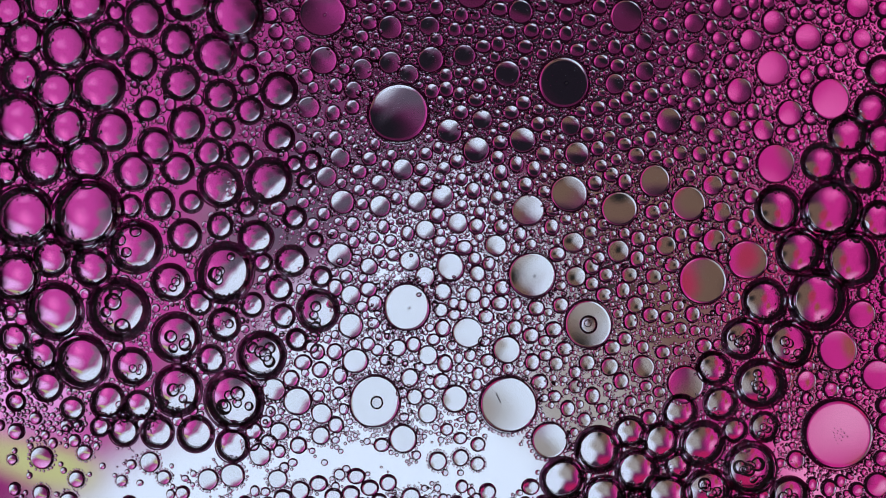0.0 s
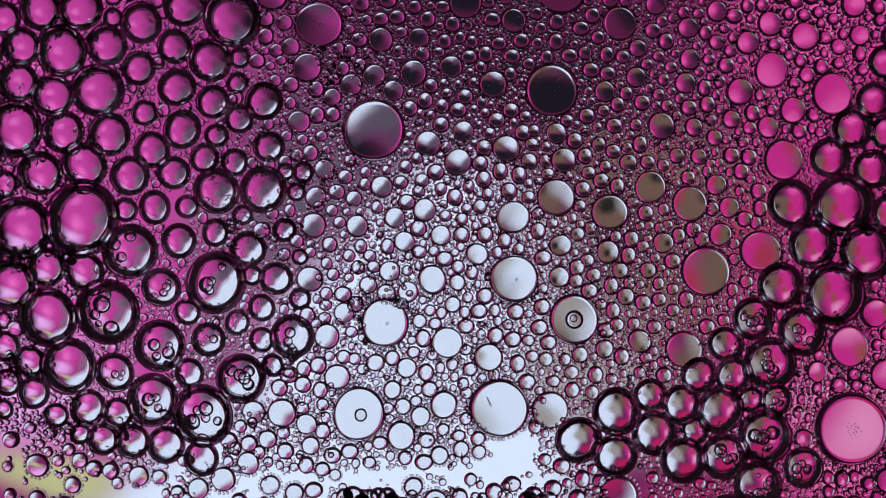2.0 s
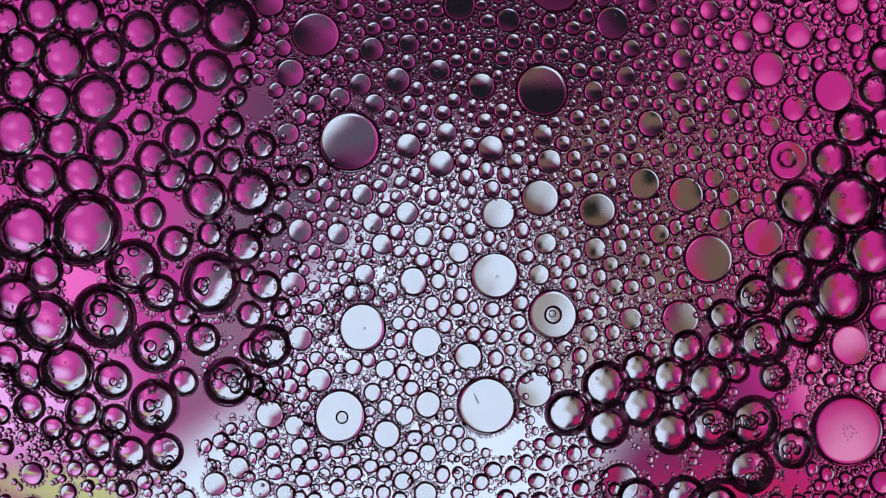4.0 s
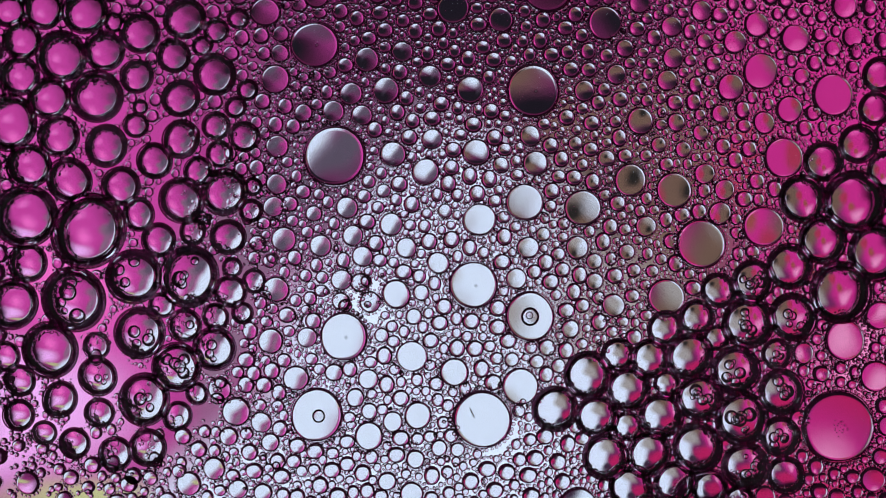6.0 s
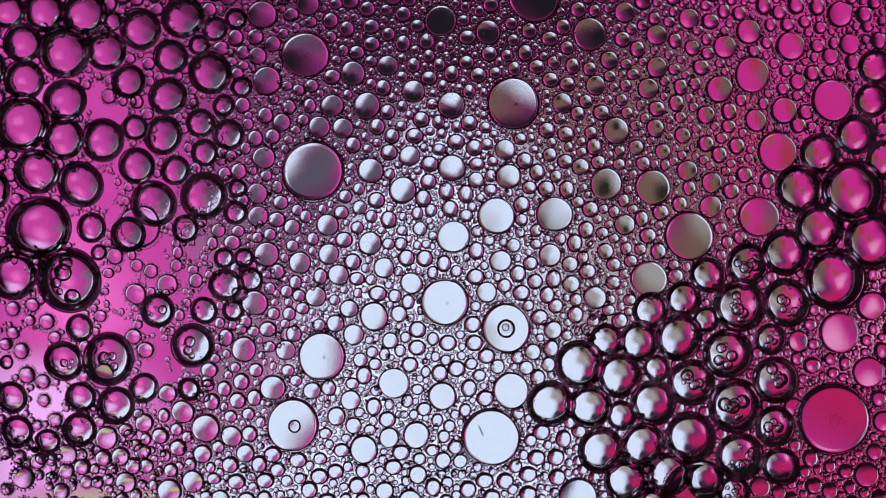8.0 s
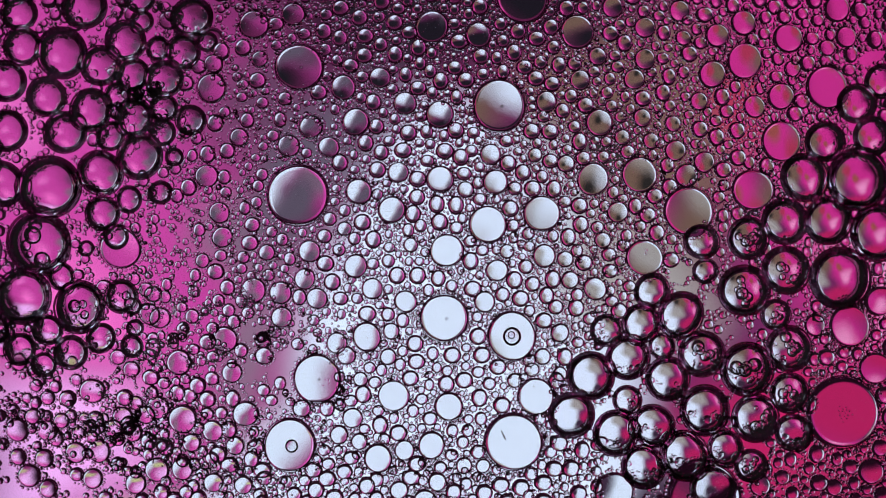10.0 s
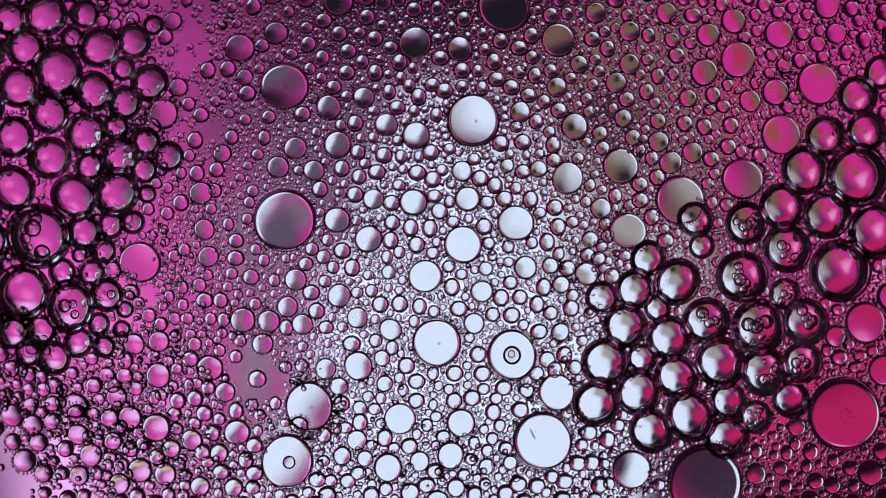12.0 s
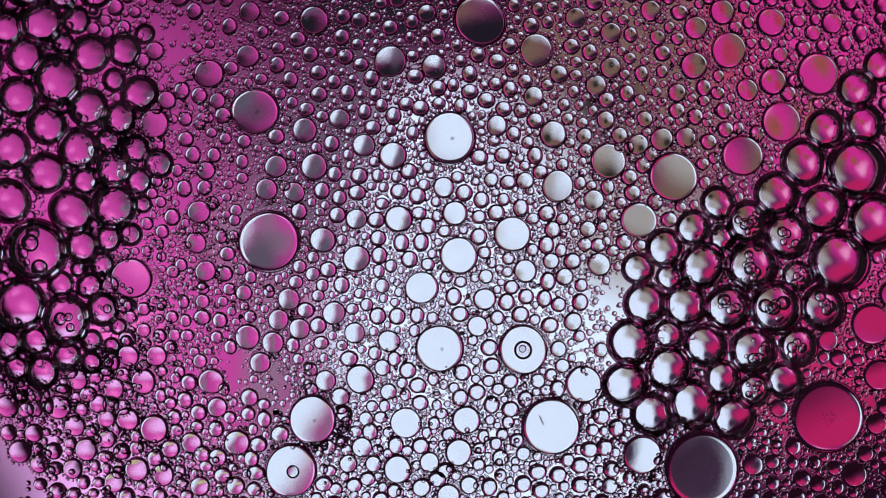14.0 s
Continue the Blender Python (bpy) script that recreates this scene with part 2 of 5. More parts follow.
COURSES["L"] = ([(10.78, -5.98), (10.62, -5.61), (10.65, -5.17), (10.73, -4.78), (10.71, -4.46), (10.74, -4.15), (10.65, -3.73), (10.22, -2.38), (9.92, -2.12), (9.65, -1.85), (9.46, -1.61), (9.28, -1.48), (9.16, -1.32), (8.79, -0.07), (8.45, 0.28), (8.24, 0.60), (8.22, 0.81), (8.20, 0.90), (8.74, 0.83), (8.66, 1.15), (8.70, 1.28)], 0.85)
COURSES["M"] = ([(17.53, -4.48), (17.65, -4.43), (17.90, -4.35), (18.03, -4.35), (18.03, -4.33), (18.03, -4.31), (18.07, -4.33), (18.02, -4.10), (17.86, -4.06), (17.82, -4.03), (17.85, -4.03), (17.65, -3.85), (17.61, -3.73), (18.30, -3.40), (18.53, -3.48), (18.66, -3.43), (18.76, -3.27), (18.90, -3.23), (19.06, -3.27), (18.98, -3.27), (19.03, -3.35)], 0.95)
COURSES["N"] = ([(10.90, 2.02), (10.80, 1.88), (10.82, 1.89), (10.95, 1.98), (10.97, 2.01), (10.88, 2.04), (10.83, 2.15), (10.50, 2.65), (10.27, 2.61), (10.08, 2.65), (9.88, 2.71), (9.60, 2.78), (9.33, 2.74), (8.58, 3.48), (8.35, 3.60), (8.03, 3.62), (7.90, 3.68), (7.65, 3.70), (7.47, 3.70), (7.34, 3.78), (7.35, 3.90)], 0.83)
COURSES["O"] = ([(7.83, 1.78), (7.61, 1.63), (7.51, 1.60), (7.53, 1.58), (7.41, 1.63), (7.26, 1.68), (7.10, 1.65), (6.44, 1.85), (6.21, 1.82), (5.90, 1.78), (5.58, 1.75), (5.23, 1.65), (4.96, 1.53), (4.13, 1.57), (3.75, 1.53), (3.39, 1.33), (3.23, 1.14), (3.03, 1.03), (2.99, 0.91), (3.07, 0.72), (3.08, 0.65)], 0.85)
COURSES["P"] = ([(5.60, 2.45), (5.32, 2.29), (5.23, 2.24), (5.23, 2.27), (5.02, 2.27), (4.81, 2.27), (4.60, 2.27), (3.90, 2.14), (3.63, 2.06), (3.33, 1.95), (2.96, 1.80), (2.60, 1.65), (2.37, 1.46), (1.73, 0.97), (1.35, 0.78), (1.06, 0.46), (0.89, 0.19), (0.73, 0.03), (0.68, -0.05), (0.71, -0.19), (0.70, -0.30)], 0.88)
COURSES["Q"] = ([(3.78, 1.70), (3.53, 1.51), (3.40, 1.39), (3.35, 1.35), (3.11, 1.40), (2.88, 1.49), (2.73, 1.58), (1.89, 1.41), (1.62, 1.29), (1.28, 1.10), (0.89, 0.93), (0.58, 0.73), (0.46, 0.53), (-0.09, -0.25), (-0.48, -0.48), (-0.71, -0.83), (-0.79, -1.22), (-0.90, -1.43), (-0.93, -1.53), (-0.92, -1.62), (-0.95, -1.73)], 0.78)
COURSES["R"] = ([(14.78, 3.78), (14.75, 3.74), (14.87, 3.82), (15.08, 3.90), (15.14, 3.95), (15.17, 3.97), (15.28, 3.95), (15.33, 3.98), (15.14, 4.06), (15.10, 4.10), (15.00, 4.15), (14.90, 4.28), (14.86, 4.31), (15.05, 4.84), (14.90, 4.65), (15.01, 4.87), (15.01, 5.09), (14.98, 5.28), (14.94, 5.52), (15.02, 5.60), (15.03, 5.65)], 0.93)
COURSES["S"] = ([(17.20, 6.65), (17.23, 6.72), (17.25, 6.78), (17.28, 6.85), (17.30, 6.88), (17.32, 6.92), (17.35, 6.95), (17.28, 7.07), (17.32, 6.84), (17.32, 6.73), (17.40, 6.74), (17.32, 6.60), (17.29, 6.60), (16.84, 7.25), (16.65, 7.10), (16.70, 7.17), (16.64, 7.35), (16.65, 7.53), (16.52, 7.68), (16.59, 7.73), (16.65, 7.78)], 0.98)
COURSES["T"] = ([(9.40, 3.03), (9.24, 2.88), (9.16, 2.81), (9.22, 2.78), (9.21, 2.74), (9.05, 2.78), (9.00, 2.78), (8.56, 3.10), (8.33, 3.06), (8.10, 3.03), (7.83, 3.03), (7.48, 2.95), (7.25, 2.88), (6.42, 3.20), (6.08, 3.28), (5.71, 3.25), (5.54, 3.14), (5.33, 3.08), (5.24, 2.98), (5.15, 2.80), (5.10, 2.78)], 0.75)
COURSES["ee"] = ([(14.65, 8.03), (14.58, 7.96), (14.54, 7.93), (14.62, 7.90), (14.62, 7.94), (14.53, 7.98), (14.53, 7.98), (14.20, 7.98), (14.12, 7.90), (14.05, 7.83), (13.98, 7.80), (13.90, 7.78), (13.75, 7.74), (13.35, 8.43), (13.28, 8.35), (13.23, 8.35), (13.11, 8.42), (13.03, 8.58), (12.88, 8.73), (12.73, 8.82), (12.70, 8.83)], 0.83)
COURSES["ga"] = ([(0.28, 5.23), (-0.02, 5.11), (-0.21, 4.95), (-0.35, 4.83), (-0.67, 4.69), (-1.03, 4.59), (-1.28, 4.65), (-1.95, 4.33), (-2.22, 4.21), (-2.53, 4.03), (-2.89, 3.81), (-3.18, 3.60), (-3.22, 3.48), (-4.09, 2.29), (-4.48, 2.02), (-4.65, 1.59), (-4.71, 1.28), (-4.85, 1.07), (-5.02, 0.88), (-5.22, 0.64), (-5.35, 0.40)], 0.62)
COURSES["gb"] = ([(-4.60, -0.28), (-4.50, -0.57), (-4.81, -0.80), (-5.48, -1.18), (-5.92, -1.34), (-6.21, -1.47), (-6.35, -1.48), (-7.24, -1.74), (-7.42, -1.80), (-7.60, -1.85), (-7.83, -1.95), (-8.05, -2.05), (-8.36, -2.40), (-10.00, -4.28), (-10.23, -4.48), (-10.33, -4.78), (-10.35, -5.28), (-10.30, -5.48), (-10.26, -5.62), (-10.26, -5.73), (-10.30, -5.88)], 0.62)
COURSES["gc"] = ([(1.10, -3.73), (0.92, -4.03), (0.71, -4.19), (0.53, -4.23), (0.19, -4.17), (-0.14, -4.03), (-0.40, -3.98), (-1.15, -4.63), (-1.38, -4.78), (-1.65, -4.98), (-1.93, -5.20), (-2.18, -5.55), (-2.18, -5.97), (-2.19, -6.67), (-2.15, -6.90), (-2.05, -7.15), (-1.91, -7.55), (-1.85, -7.73), (-1.76, -7.74), (-1.67, -7.71), (-1.65, -7.73)], 0.73)
COURSES["gd"] = ([(10.03, 5.70), (9.80, 5.56), (9.73, 5.50), (9.78, 5.48), (9.70, 5.46), (9.55, 5.49), (9.40, 5.48), (8.94, 5.71), (8.76, 5.68), (8.53, 5.60), (8.28, 5.54), (7.95, 5.45), (7.68, 5.26), (6.74, 5.65), (6.48, 5.65), (6.14, 5.58), (5.85, 5.43), (5.53, 5.33), (5.23, 5.24), (5.01, 5.11), (4.90, 5.10)], 0.65)
COURSES["ge"] = ([(-1.78, -8.43), (-1.77, -8.49), (-1.77, -8.40), (-1.80, -8.35), (-1.86, -8.30), (-2.08, -8.24), (-2.23, -8.22), (-3.06, -8.28), (-3.29, -8.31), (-3.48, -8.35), (-3.59, -8.42), (-3.68, -8.60), (-3.52, -8.91), (-2.80, -9.31), (-2.73, -9.35), (-2.62, -9.49), (-2.44, -9.71), (-2.30, -9.78), (-2.14, -9.79), (-2.03, -9.72), (-2.02, -9.78)], 0.68)
COURSES["gf"] = ([(3.45, 10.53), (3.29, 10.36), (3.21, 10.28), (3.20, 10.20), (3.14, 10.14), (3.08, 10.12), (3.03, 10.10), (2.64, 10.26), (2.56, 10.18), (2.53, 10.03), (2.34, 9.90), (2.15, 9.78), (2.00, 9.62), (1.33, 9.42), (1.03, 9.22), (0.88, 9.06), (0.74, 8.89), (0.40, 8.72), (0.11, 8.53), (-0.18, 8.30), (-0.40, 8.10)], 0.60)
COURSES["gg"] = ([(16.20, 9.40), (16.13, 9.36), (16.03, 9.40), (16.07, 9.40), (16.07, 9.44), (15.98, 9.51), (15.90, 9.47), (15.64, 9.53), (15.64, 9.34), (15.60, 9.22), (15.56, 9.15), (15.53, 9.08), (15.45, 9.00), (15.26, 9.40), (15.10, 9.40), (15.03, 9.41), (14.92, 9.54), (14.85, 9.70), (14.76, 9.89), (14.63, 10.00), (14.58, 10.08)], 0.70)
COURSES["ra"] = ([(6.90, -8.93), (7.58, -8.67), (7.69, -8.14), (7.73, -7.65), (7.69, -7.24), (7.55, -6.86), (7.48, -6.53), (6.62, -5.67), (6.43, -5.59), (6.28, -5.48), (6.13, -5.35), (6.10, -5.23), (6.06, -5.11), (7.08, -5.78), (7.15, -5.48), (7.30, -5.25), (7.45, -5.03), (7.53, -4.73), (8.25, -4.28), (8.43, -4.37), (8.35, -4.23)], 1.00)
COURSES["rb"] = ([(5.33, -10.23), (5.96, -9.97), (6.09, -9.45), (6.08, -8.93), (5.93, -8.46), (5.82, -8.07), (5.75, -7.73), (5.10, -7.01), (4.94, -7.01), (4.83, -6.98), (4.74, -6.89), (4.70, -6.85), (4.74, -6.77), (6.01, -7.37), (6.28, -7.18), (6.59, -7.01), (6.82, -6.84), (6.90, -6.60), (7.64, -6.07), (8.18, -6.12), (8.15, -5.98)], 0.93)
COURSES["rf"] = ([(17.23, 1.78), (17.23, 1.75), (17.38, 1.81), (17.65, 1.83), (17.80, 1.87), (17.91, 1.99), (18.03, 2.08), (18.20, 2.01), (18.28, 2.12), (18.28, 2.27), (18.27, 2.33), (18.23, 2.45), (18.26, 2.64), (18.55, 3.02), (18.40, 2.90), (18.50, 2.96), (18.45, 3.18), (18.32, 3.33), (18.29, 3.47), (18.36, 3.58), (18.40, 3.65)], 1.20)
COURSES["rd"] = ([(16.65, -2.23), (16.69, -2.20), (16.96, -2.07), (17.23, -1.98), (17.36, -1.98), (17.45, -1.94), (17.70, -1.98), (17.69, -2.12), (17.62, -1.93), (17.57, -1.78), (17.53, -1.70), (17.40, -1.55), (17.36, -1.36), (17.69, -1.11), (17.57, -1.23), (17.58, -1.04), (17.63, -0.83), (17.53, -0.73), (17.53, -0.56), (17.65, -0.60), (17.65, -0.48)], 1.20)
COURSES["rc"] = ([(14.10, -5.98), (14.15, -5.96), (14.47, -5.67), (14.53, -5.35), (14.42, -5.14), (14.39, -4.85), (14.40, -4.53), (13.60, -3.54), (13.44, -3.35), (13.28, -3.15), (13.19, -2.91), (13.10, -2.68), (13.10, -2.53), (13.40, -1.79), (13.10, -1.68), (13.21, -1.27), (13.47, -1.09), (13.65, -1.03), (13.83, -1.03), (13.78, -0.76), (13.73, -0.73)], 1.05)
COURSES["gh"] = ([(-6.46, -6.76), (-6.55, -6.96), (-6.75, -7.05), (-6.95, -7.22), (-7.16, -7.29), (-7.40, -7.30), (-7.55, -7.34), (-8.53, -7.35), (-9.18, -7.23), (-9.60, -7.35), (-10.20, -7.35), (-10.43, -7.35), (-10.54, -7.96), (-11.93, -7.51), (-12.28, -7.55), (-12.52, -7.62), (-12.73, -7.93), (-12.68, -7.93), (-12.66, -7.93), (-12.72, -7.93), (-12.83, -7.98)], 0.68)
COURSES["gi"] = ([(-7.46, 11.57), (-7.48, 11.47), (-7.51, 11.39), (-7.55, 11.31), (-7.60, 11.22), (-7.65, 11.13), (-7.68, 11.05), (-7.81, 10.63), (-7.89, 10.51), (-7.85, 10.48), (-7.92, 10.48), (-7.95, 10.40), (-8.03, 10.40), (-8.61, 9.68), (-8.80, 9.38), (-8.63, 9.22), (-9.03, 8.92), (-9.55, 8.58), (-9.91, 8.24), (-10.23, 7.99), (-10.40, 7.78)], 0.70)
COURSES["dd"] = ([(-10.98, 2.30), (-10.96, 2.12), (-11.13, 2.01), (-11.45, 1.81), (-11.68, 1.72), (-11.87, 1.66), (-11.97, 1.63), (-12.60, 1.41), (-12.75, 1.37), (-12.89, 1.33), (-13.07, 1.28), (-13.28, 1.21), (-13.50, 0.98), (-14.43, -0.08), (-14.43, 0.08), (-14.35, -0.24), (-13.47, -0.59), (-13.48, -0.98), (-13.74, -1.21), (-13.81, -1.26), (-13.85, -1.30)], 0.95)
COURSES["de"] = ([(12.32, -13.66), (12.72, -13.48), (12.87, -13.18), (12.88, -12.86), (12.78, -12.64), (12.68, -12.44), (12.63, -12.23), (11.98, -11.58), (11.82, -11.51), (11.63, -11.38), (11.50, -11.27), (11.43, -11.17), (11.39, -11.10), (11.79, -11.10), (12.03, -11.10), (11.41, -10.87), (11.63, -10.37), (11.78, -10.10), (11.93, -9.87), (11.55, -9.84), (11.48, -9.73)], 1.75)
COURSES["gk"] = ([(-12.55, -4.96), (-12.57, -5.12), (-12.71, -5.18), (-12.93, -5.31), (-13.12, -5.36), (-13.31, -5.37), (-13.42, -5.37), (-14.15, -5.39), (-14.34, -5.38), (-14.54, -5.37), (-14.76, -5.40), (-15.00, -5.48), (-15.15, -5.68), (-15.78, -6.50), (-15.98, -6.65), (-16.17, -6.80), (-16.36, -6.95), (-16.55, -7.10), (-16.73, -7.08), (-16.92, -7.05), (-17.10, -7.03)], 0.60)
COURSES["gl"] = ([(-12.47, -7.91), (-12.50, -8.04), (-12.61, -8.07), (-12.77, -8.16), (-12.94, -8.18), (-13.12, -8.17), (-13.23, -8.16), (-13.96, -8.13), (-14.16, -8.12), (-14.37, -8.11), (-14.59, -8.13), (-14.83, -8.22), (-14.94, -8.40), (-15.39, -9.08), (-15.48, -9.10), (-15.56, -9.12), (-15.64, -9.15), (-15.73, -9.18), (-15.77, -9.08), (-15.81, -8.99), (-15.85, -8.90)], 0.55)
FOAM_COURSES = ("ra", "rb", "rf", "rd", "rc")
LEFT_COURSES = []
tracks = []
tracks.append([(-15.73, 1.72), (-15.62, 1.72), (-16.00, 1.61), (-15.96, 1.57), (-15.96, 1.49), (-16.04, 1.42), (-16.12, 1.30)])
tracks.append([(-18.64, 1.53), (-18.22, 0.77), (-18.61, 1.07), (-18.61, 1.03), (-18.64, 0.96), (-18.68, 0.92), (-18.68, 0.80)])
tracks.append([(-16.77, 9.07), (-16.81, 8.84), (-16.88, 8.88), (-16.84, 8.88), (-16.88, 8.80), (-16.92, 8.73), (-16.92, 8.69)])
tracks.append([(-9.11, 10.41), (-9.19, 10.34), (-9.27, 10.34), (-9.27, 10.26), (-9.27, 10.15), (-9.27, 10.15), (-9.38, 9.95)])
tracks.append([(-15.31, 7.23), (-15.28, 7.12), (-15.35, 7.16), (-15.35, 7.08), (-15.35, 7.05), (-15.43, 6.97), (-15.43, 6.89)])
tracks.append([(-14.59, -2.64), (-14.70, -2.49), (-15.04, -2.64), (-15.04, -2.72), (-15.08, -2.72), (-15.16, -2.79), (-15.16, -2.98)])
tracks.append([(-9.84, -1.11), (-9.72, -1.19), (-10.18, -1.26), (-10.15, -1.42), (-10.22, -1.53), (-10.30, -1.65), (-10.34, -1.76)])
tracks.append([(-8.31, -4.75), (-8.38, -4.98), (-8.80, -4.86), (-9.04, -5.36), (-9.22, -5.74), (-9.46, -5.97), (-9.53, -6.24)])
tracks.append([(-9.57, -6.89), (-9.65, -6.97), (-9.95, -6.97), (-10.61, -7.23), (-10.99, -7.50), (-11.29, -7.66), (-11.33, -7.85)])
tracks.append([(-5.63, -2.72), (-5.67, -3.06), (-6.16, -3.10), (-6.36, -3.60), (-6.78, -3.87), (-7.04, -4.13), (-7.27, -4.33)])
tracks.append([(-7.85, 2.87), (-7.66, 2.83), (-8.12, 2.72), (-8.04, 2.57), (-8.04, 2.53), (-8.04, 2.53), (-8.04, 2.45)])
tracks.append([(-7.20, 7.05), (-7.43, 7.00), (-7.73, 6.85), (-7.85, 6.66), (-7.88, 6.58), (-7.93, 6.47), (-7.96, 6.39)])
LEFT_COURSES.append(((0, 0.5, 1, 1.5, 2, 2.5, 3), 0, tracks))
tracks = []
tracks.append([(-16.70, 8.62), (-16.73, 8.80), (-16.70, 8.70), (-16.70, 8.72), (-16.73, 8.65)])
tracks.append([(-15.23, 6.58), (-15.23, 6.83), (-15.15, 6.58), (-15.15, 6.58), (-15.15, 6.58)])
tracks.append([(-11.48, 4.98), (-11.55, 5.03), (-12.05, 5.20), (-12.33, 5.20), (-12.38, 5.18)])
tracks.append([(-18.25, 1.45), (-18.50, 1.60), (-18.53, 1.60), (-18.43, 1.73), (-18.50, 1.65)])
tracks.append([(-15.48, 0.73), (-15.73, 0.88), (-15.88, 0.80), (-15.85, 0.73), (-15.98, 0.65)])
tracks.append([(-10.83, -1.07), (-11.25, -1.18), (-11.55, -1.07), (-11.83, -1.10), (-11.88, -1.10)])
tracks.append([(-13.40, 7.62), (-13.43, 7.73), (-13.43, 7.65), (-13.43, 7.73), (-13.48, 7.65)])
tracks.append([(-9.58, 2.60), (-9.75, 2.58), (-10.65, 2.45), (-10.80, 2.45), (-10.83, 2.40)])
tracks.append([(-16.00, -2.45), (-16.53, -2.23), (-16.57, -2.33), (-16.85, -2.40), (-16.85, -2.50)])
tracks.append([(-9.65, -4.45), (-10.33, -4.55), (-10.68, -4.55), (-10.80, -4.60), (-10.83, -4.55)])
tracks.append([(-9.15, 0.65), (-9.50, 0.53), (-10.00, 0.60), (-10.30, 0.58), (-10.33, 0.53)])
tracks.append([(-11.98, -8.95), (-13.10, -8.88), (-13.12, -8.88), (-13.35, -7.73), (-13.60, -7.62)])
tracks.append([(-12.10, -6.55), (-13.05, -6.50), (-13.62, -6.25), (-14.48, -5.93), (-14.65, -5.98)])
tracks.append([(-10.10, 7.78), (-10.15, 7.80), (-10.15, 7.73), (-10.23, 7.78), (-10.23, 7.73)])
tracks.append([(-11.48, 10.15), (-11.48, 10.23), (-11.40, 10.25), (-11.48, 10.33), (-11.53, 10.25)])
tracks.append([(-11.33, 2.15), (-11.55, 2.15), (-12.60, 2.23), (-12.68, 2.23), (-12.75, 2.15)])
tracks.append([(-17.00, 4.95), (-17.07, 5.10), (-16.88, 5.03), (-16.85, 5.10), (-16.95, 5.03)])
tracks.append([(-16.38, 3.03), (-16.57, 3.18), (-16.43, 3.15), (-16.45, 3.15), (-16.53, 3.10)])
tracks.append([(-9.65, -2.75), (-10.25, -2.95), (-10.58, -2.90), (-10.75, -2.83), (-10.80, -2.83)])
tracks.append([(-18.82, 8.85), (-18.82, 9.03), (-18.80, 8.95), (-18.80, 8.95), (-18.80, 8.95)])
tracks.append([(-16.57, -4.62), (-17.30, -4.33), (-17.38, -4.33), (-17.73, -4.45), (-17.80, -4.53)])
tracks.append([(-18.70, -7.35), (-18.85, -7.38), (-18.90, -7.43), (-18.90, -7.48), (-19.05, -7.53)])
LEFT_COURSES.append(((5.5, 6, 6.5, 7, 7.5), 7, tracks))
tracks = []
tracks.append([(-17.85, 1.03), (-17.85, 1.33)])
tracks.append([(-16.62, -1.38), (-16.60, -1.05)])
tracks.append([(-10.73, 2.58), (-11.28, 2.78)])
tracks.append([(-14.85, -4.90), (-14.98, -4.35)])
tracks.append([(-13.83, 7.70), (-13.80, 7.73)])
tracks.append([(-15.10, 4.83), (-14.98, 6.15)])
tracks.append([(-13.60, 3.70), (-14.40, 4.15)])
tracks.append([(-12.23, 6.78), (-12.35, 6.48)])
tracks.append([(-12.85, 2.08), (-13.48, 2.40)])
tracks.append([(-16.23, 2.88), (-16.03, 3.03)])
tracks.append([(-11.10, -4.40), (-11.15, -4.53)])
tracks.append([(-10.68, -2.80), (-10.53, -2.98)])
tracks.append([(-16.93, 8.62), (-16.98, 8.78)])
tracks.append([(-18.75, 7.45), (-18.60, 7.58)])
tracks.append([(-17.75, 10.58), (-17.70, 10.58)])
tracks.append([(-9.53, 5.08), (-9.55, 5.03)])
tracks.append([(-16.10, -6.58), (-16.40, -5.85)])
tracks.append([(-14.53, -6.95), (-14.93, -6.28)])
tracks.append([(-18.93, -8.12), (-18.98, -8.47)])
tracks.append([(-16.80, 6.53), (-16.93, 6.73)])
tracks.append([(-8.85, -0.40), (-8.68, -0.65)])
LEFT_COURSES.append(((8, 8.2), 8, tracks))
tracks = []
tracks.append([(-18.38, 0.08), (-18.32, -0.05), (-18.23, 0.00), (-18.07, 0.38), (-18.10, 0.05), (-18.18, -0.12), (-18.18, -0.15), (-18.23, -0.28)])
tracks.append([(-18.60, -2.33), (-18.60, -2.45), (-18.68, -2.50), (-18.65, -2.10), (-18.65, -2.45), (-18.73, -2.50), (-18.75, -2.58), (-18.80, -2.65)])
tracks.append([(-16.43, -2.73), (-16.45, -2.95), (-16.57, -3.15), (-16.50, -2.58), (-16.45, -2.88), (-16.57, -2.98), (-16.65, -3.08), (-16.65, -3.15)])
tracks.append([(-13.43, 4.28), (-13.43, 4.20), (-13.68, 3.60), (-14.50, 2.45), (-14.48, 2.15), (-14.55, 2.00), (-14.58, 1.93), (-14.58, 1.88)])
tracks.append([(-15.23, 3.30), (-15.23, 3.23), (-15.65, 2.73), (-16.43, 2.25), (-16.43, 1.83), (-16.45, 1.75), (-16.50, 1.73), (-16.50, 1.65)])
tracks.append([(-16.70, 4.78), (-16.70, 4.70), (-16.88, 4.33), (-17.45, 3.98), (-17.53, 3.55), (-17.57, 3.48), (-17.60, 3.40), (-17.65, 3.30)])
tracks.append([(-15.38, 8.12), (-15.38, 8.05), (-15.03, 7.80), (-15.38, 6.95), (-15.43, 6.50), (-15.53, 6.38), (-15.60, 6.25), (-15.60, 6.23)])
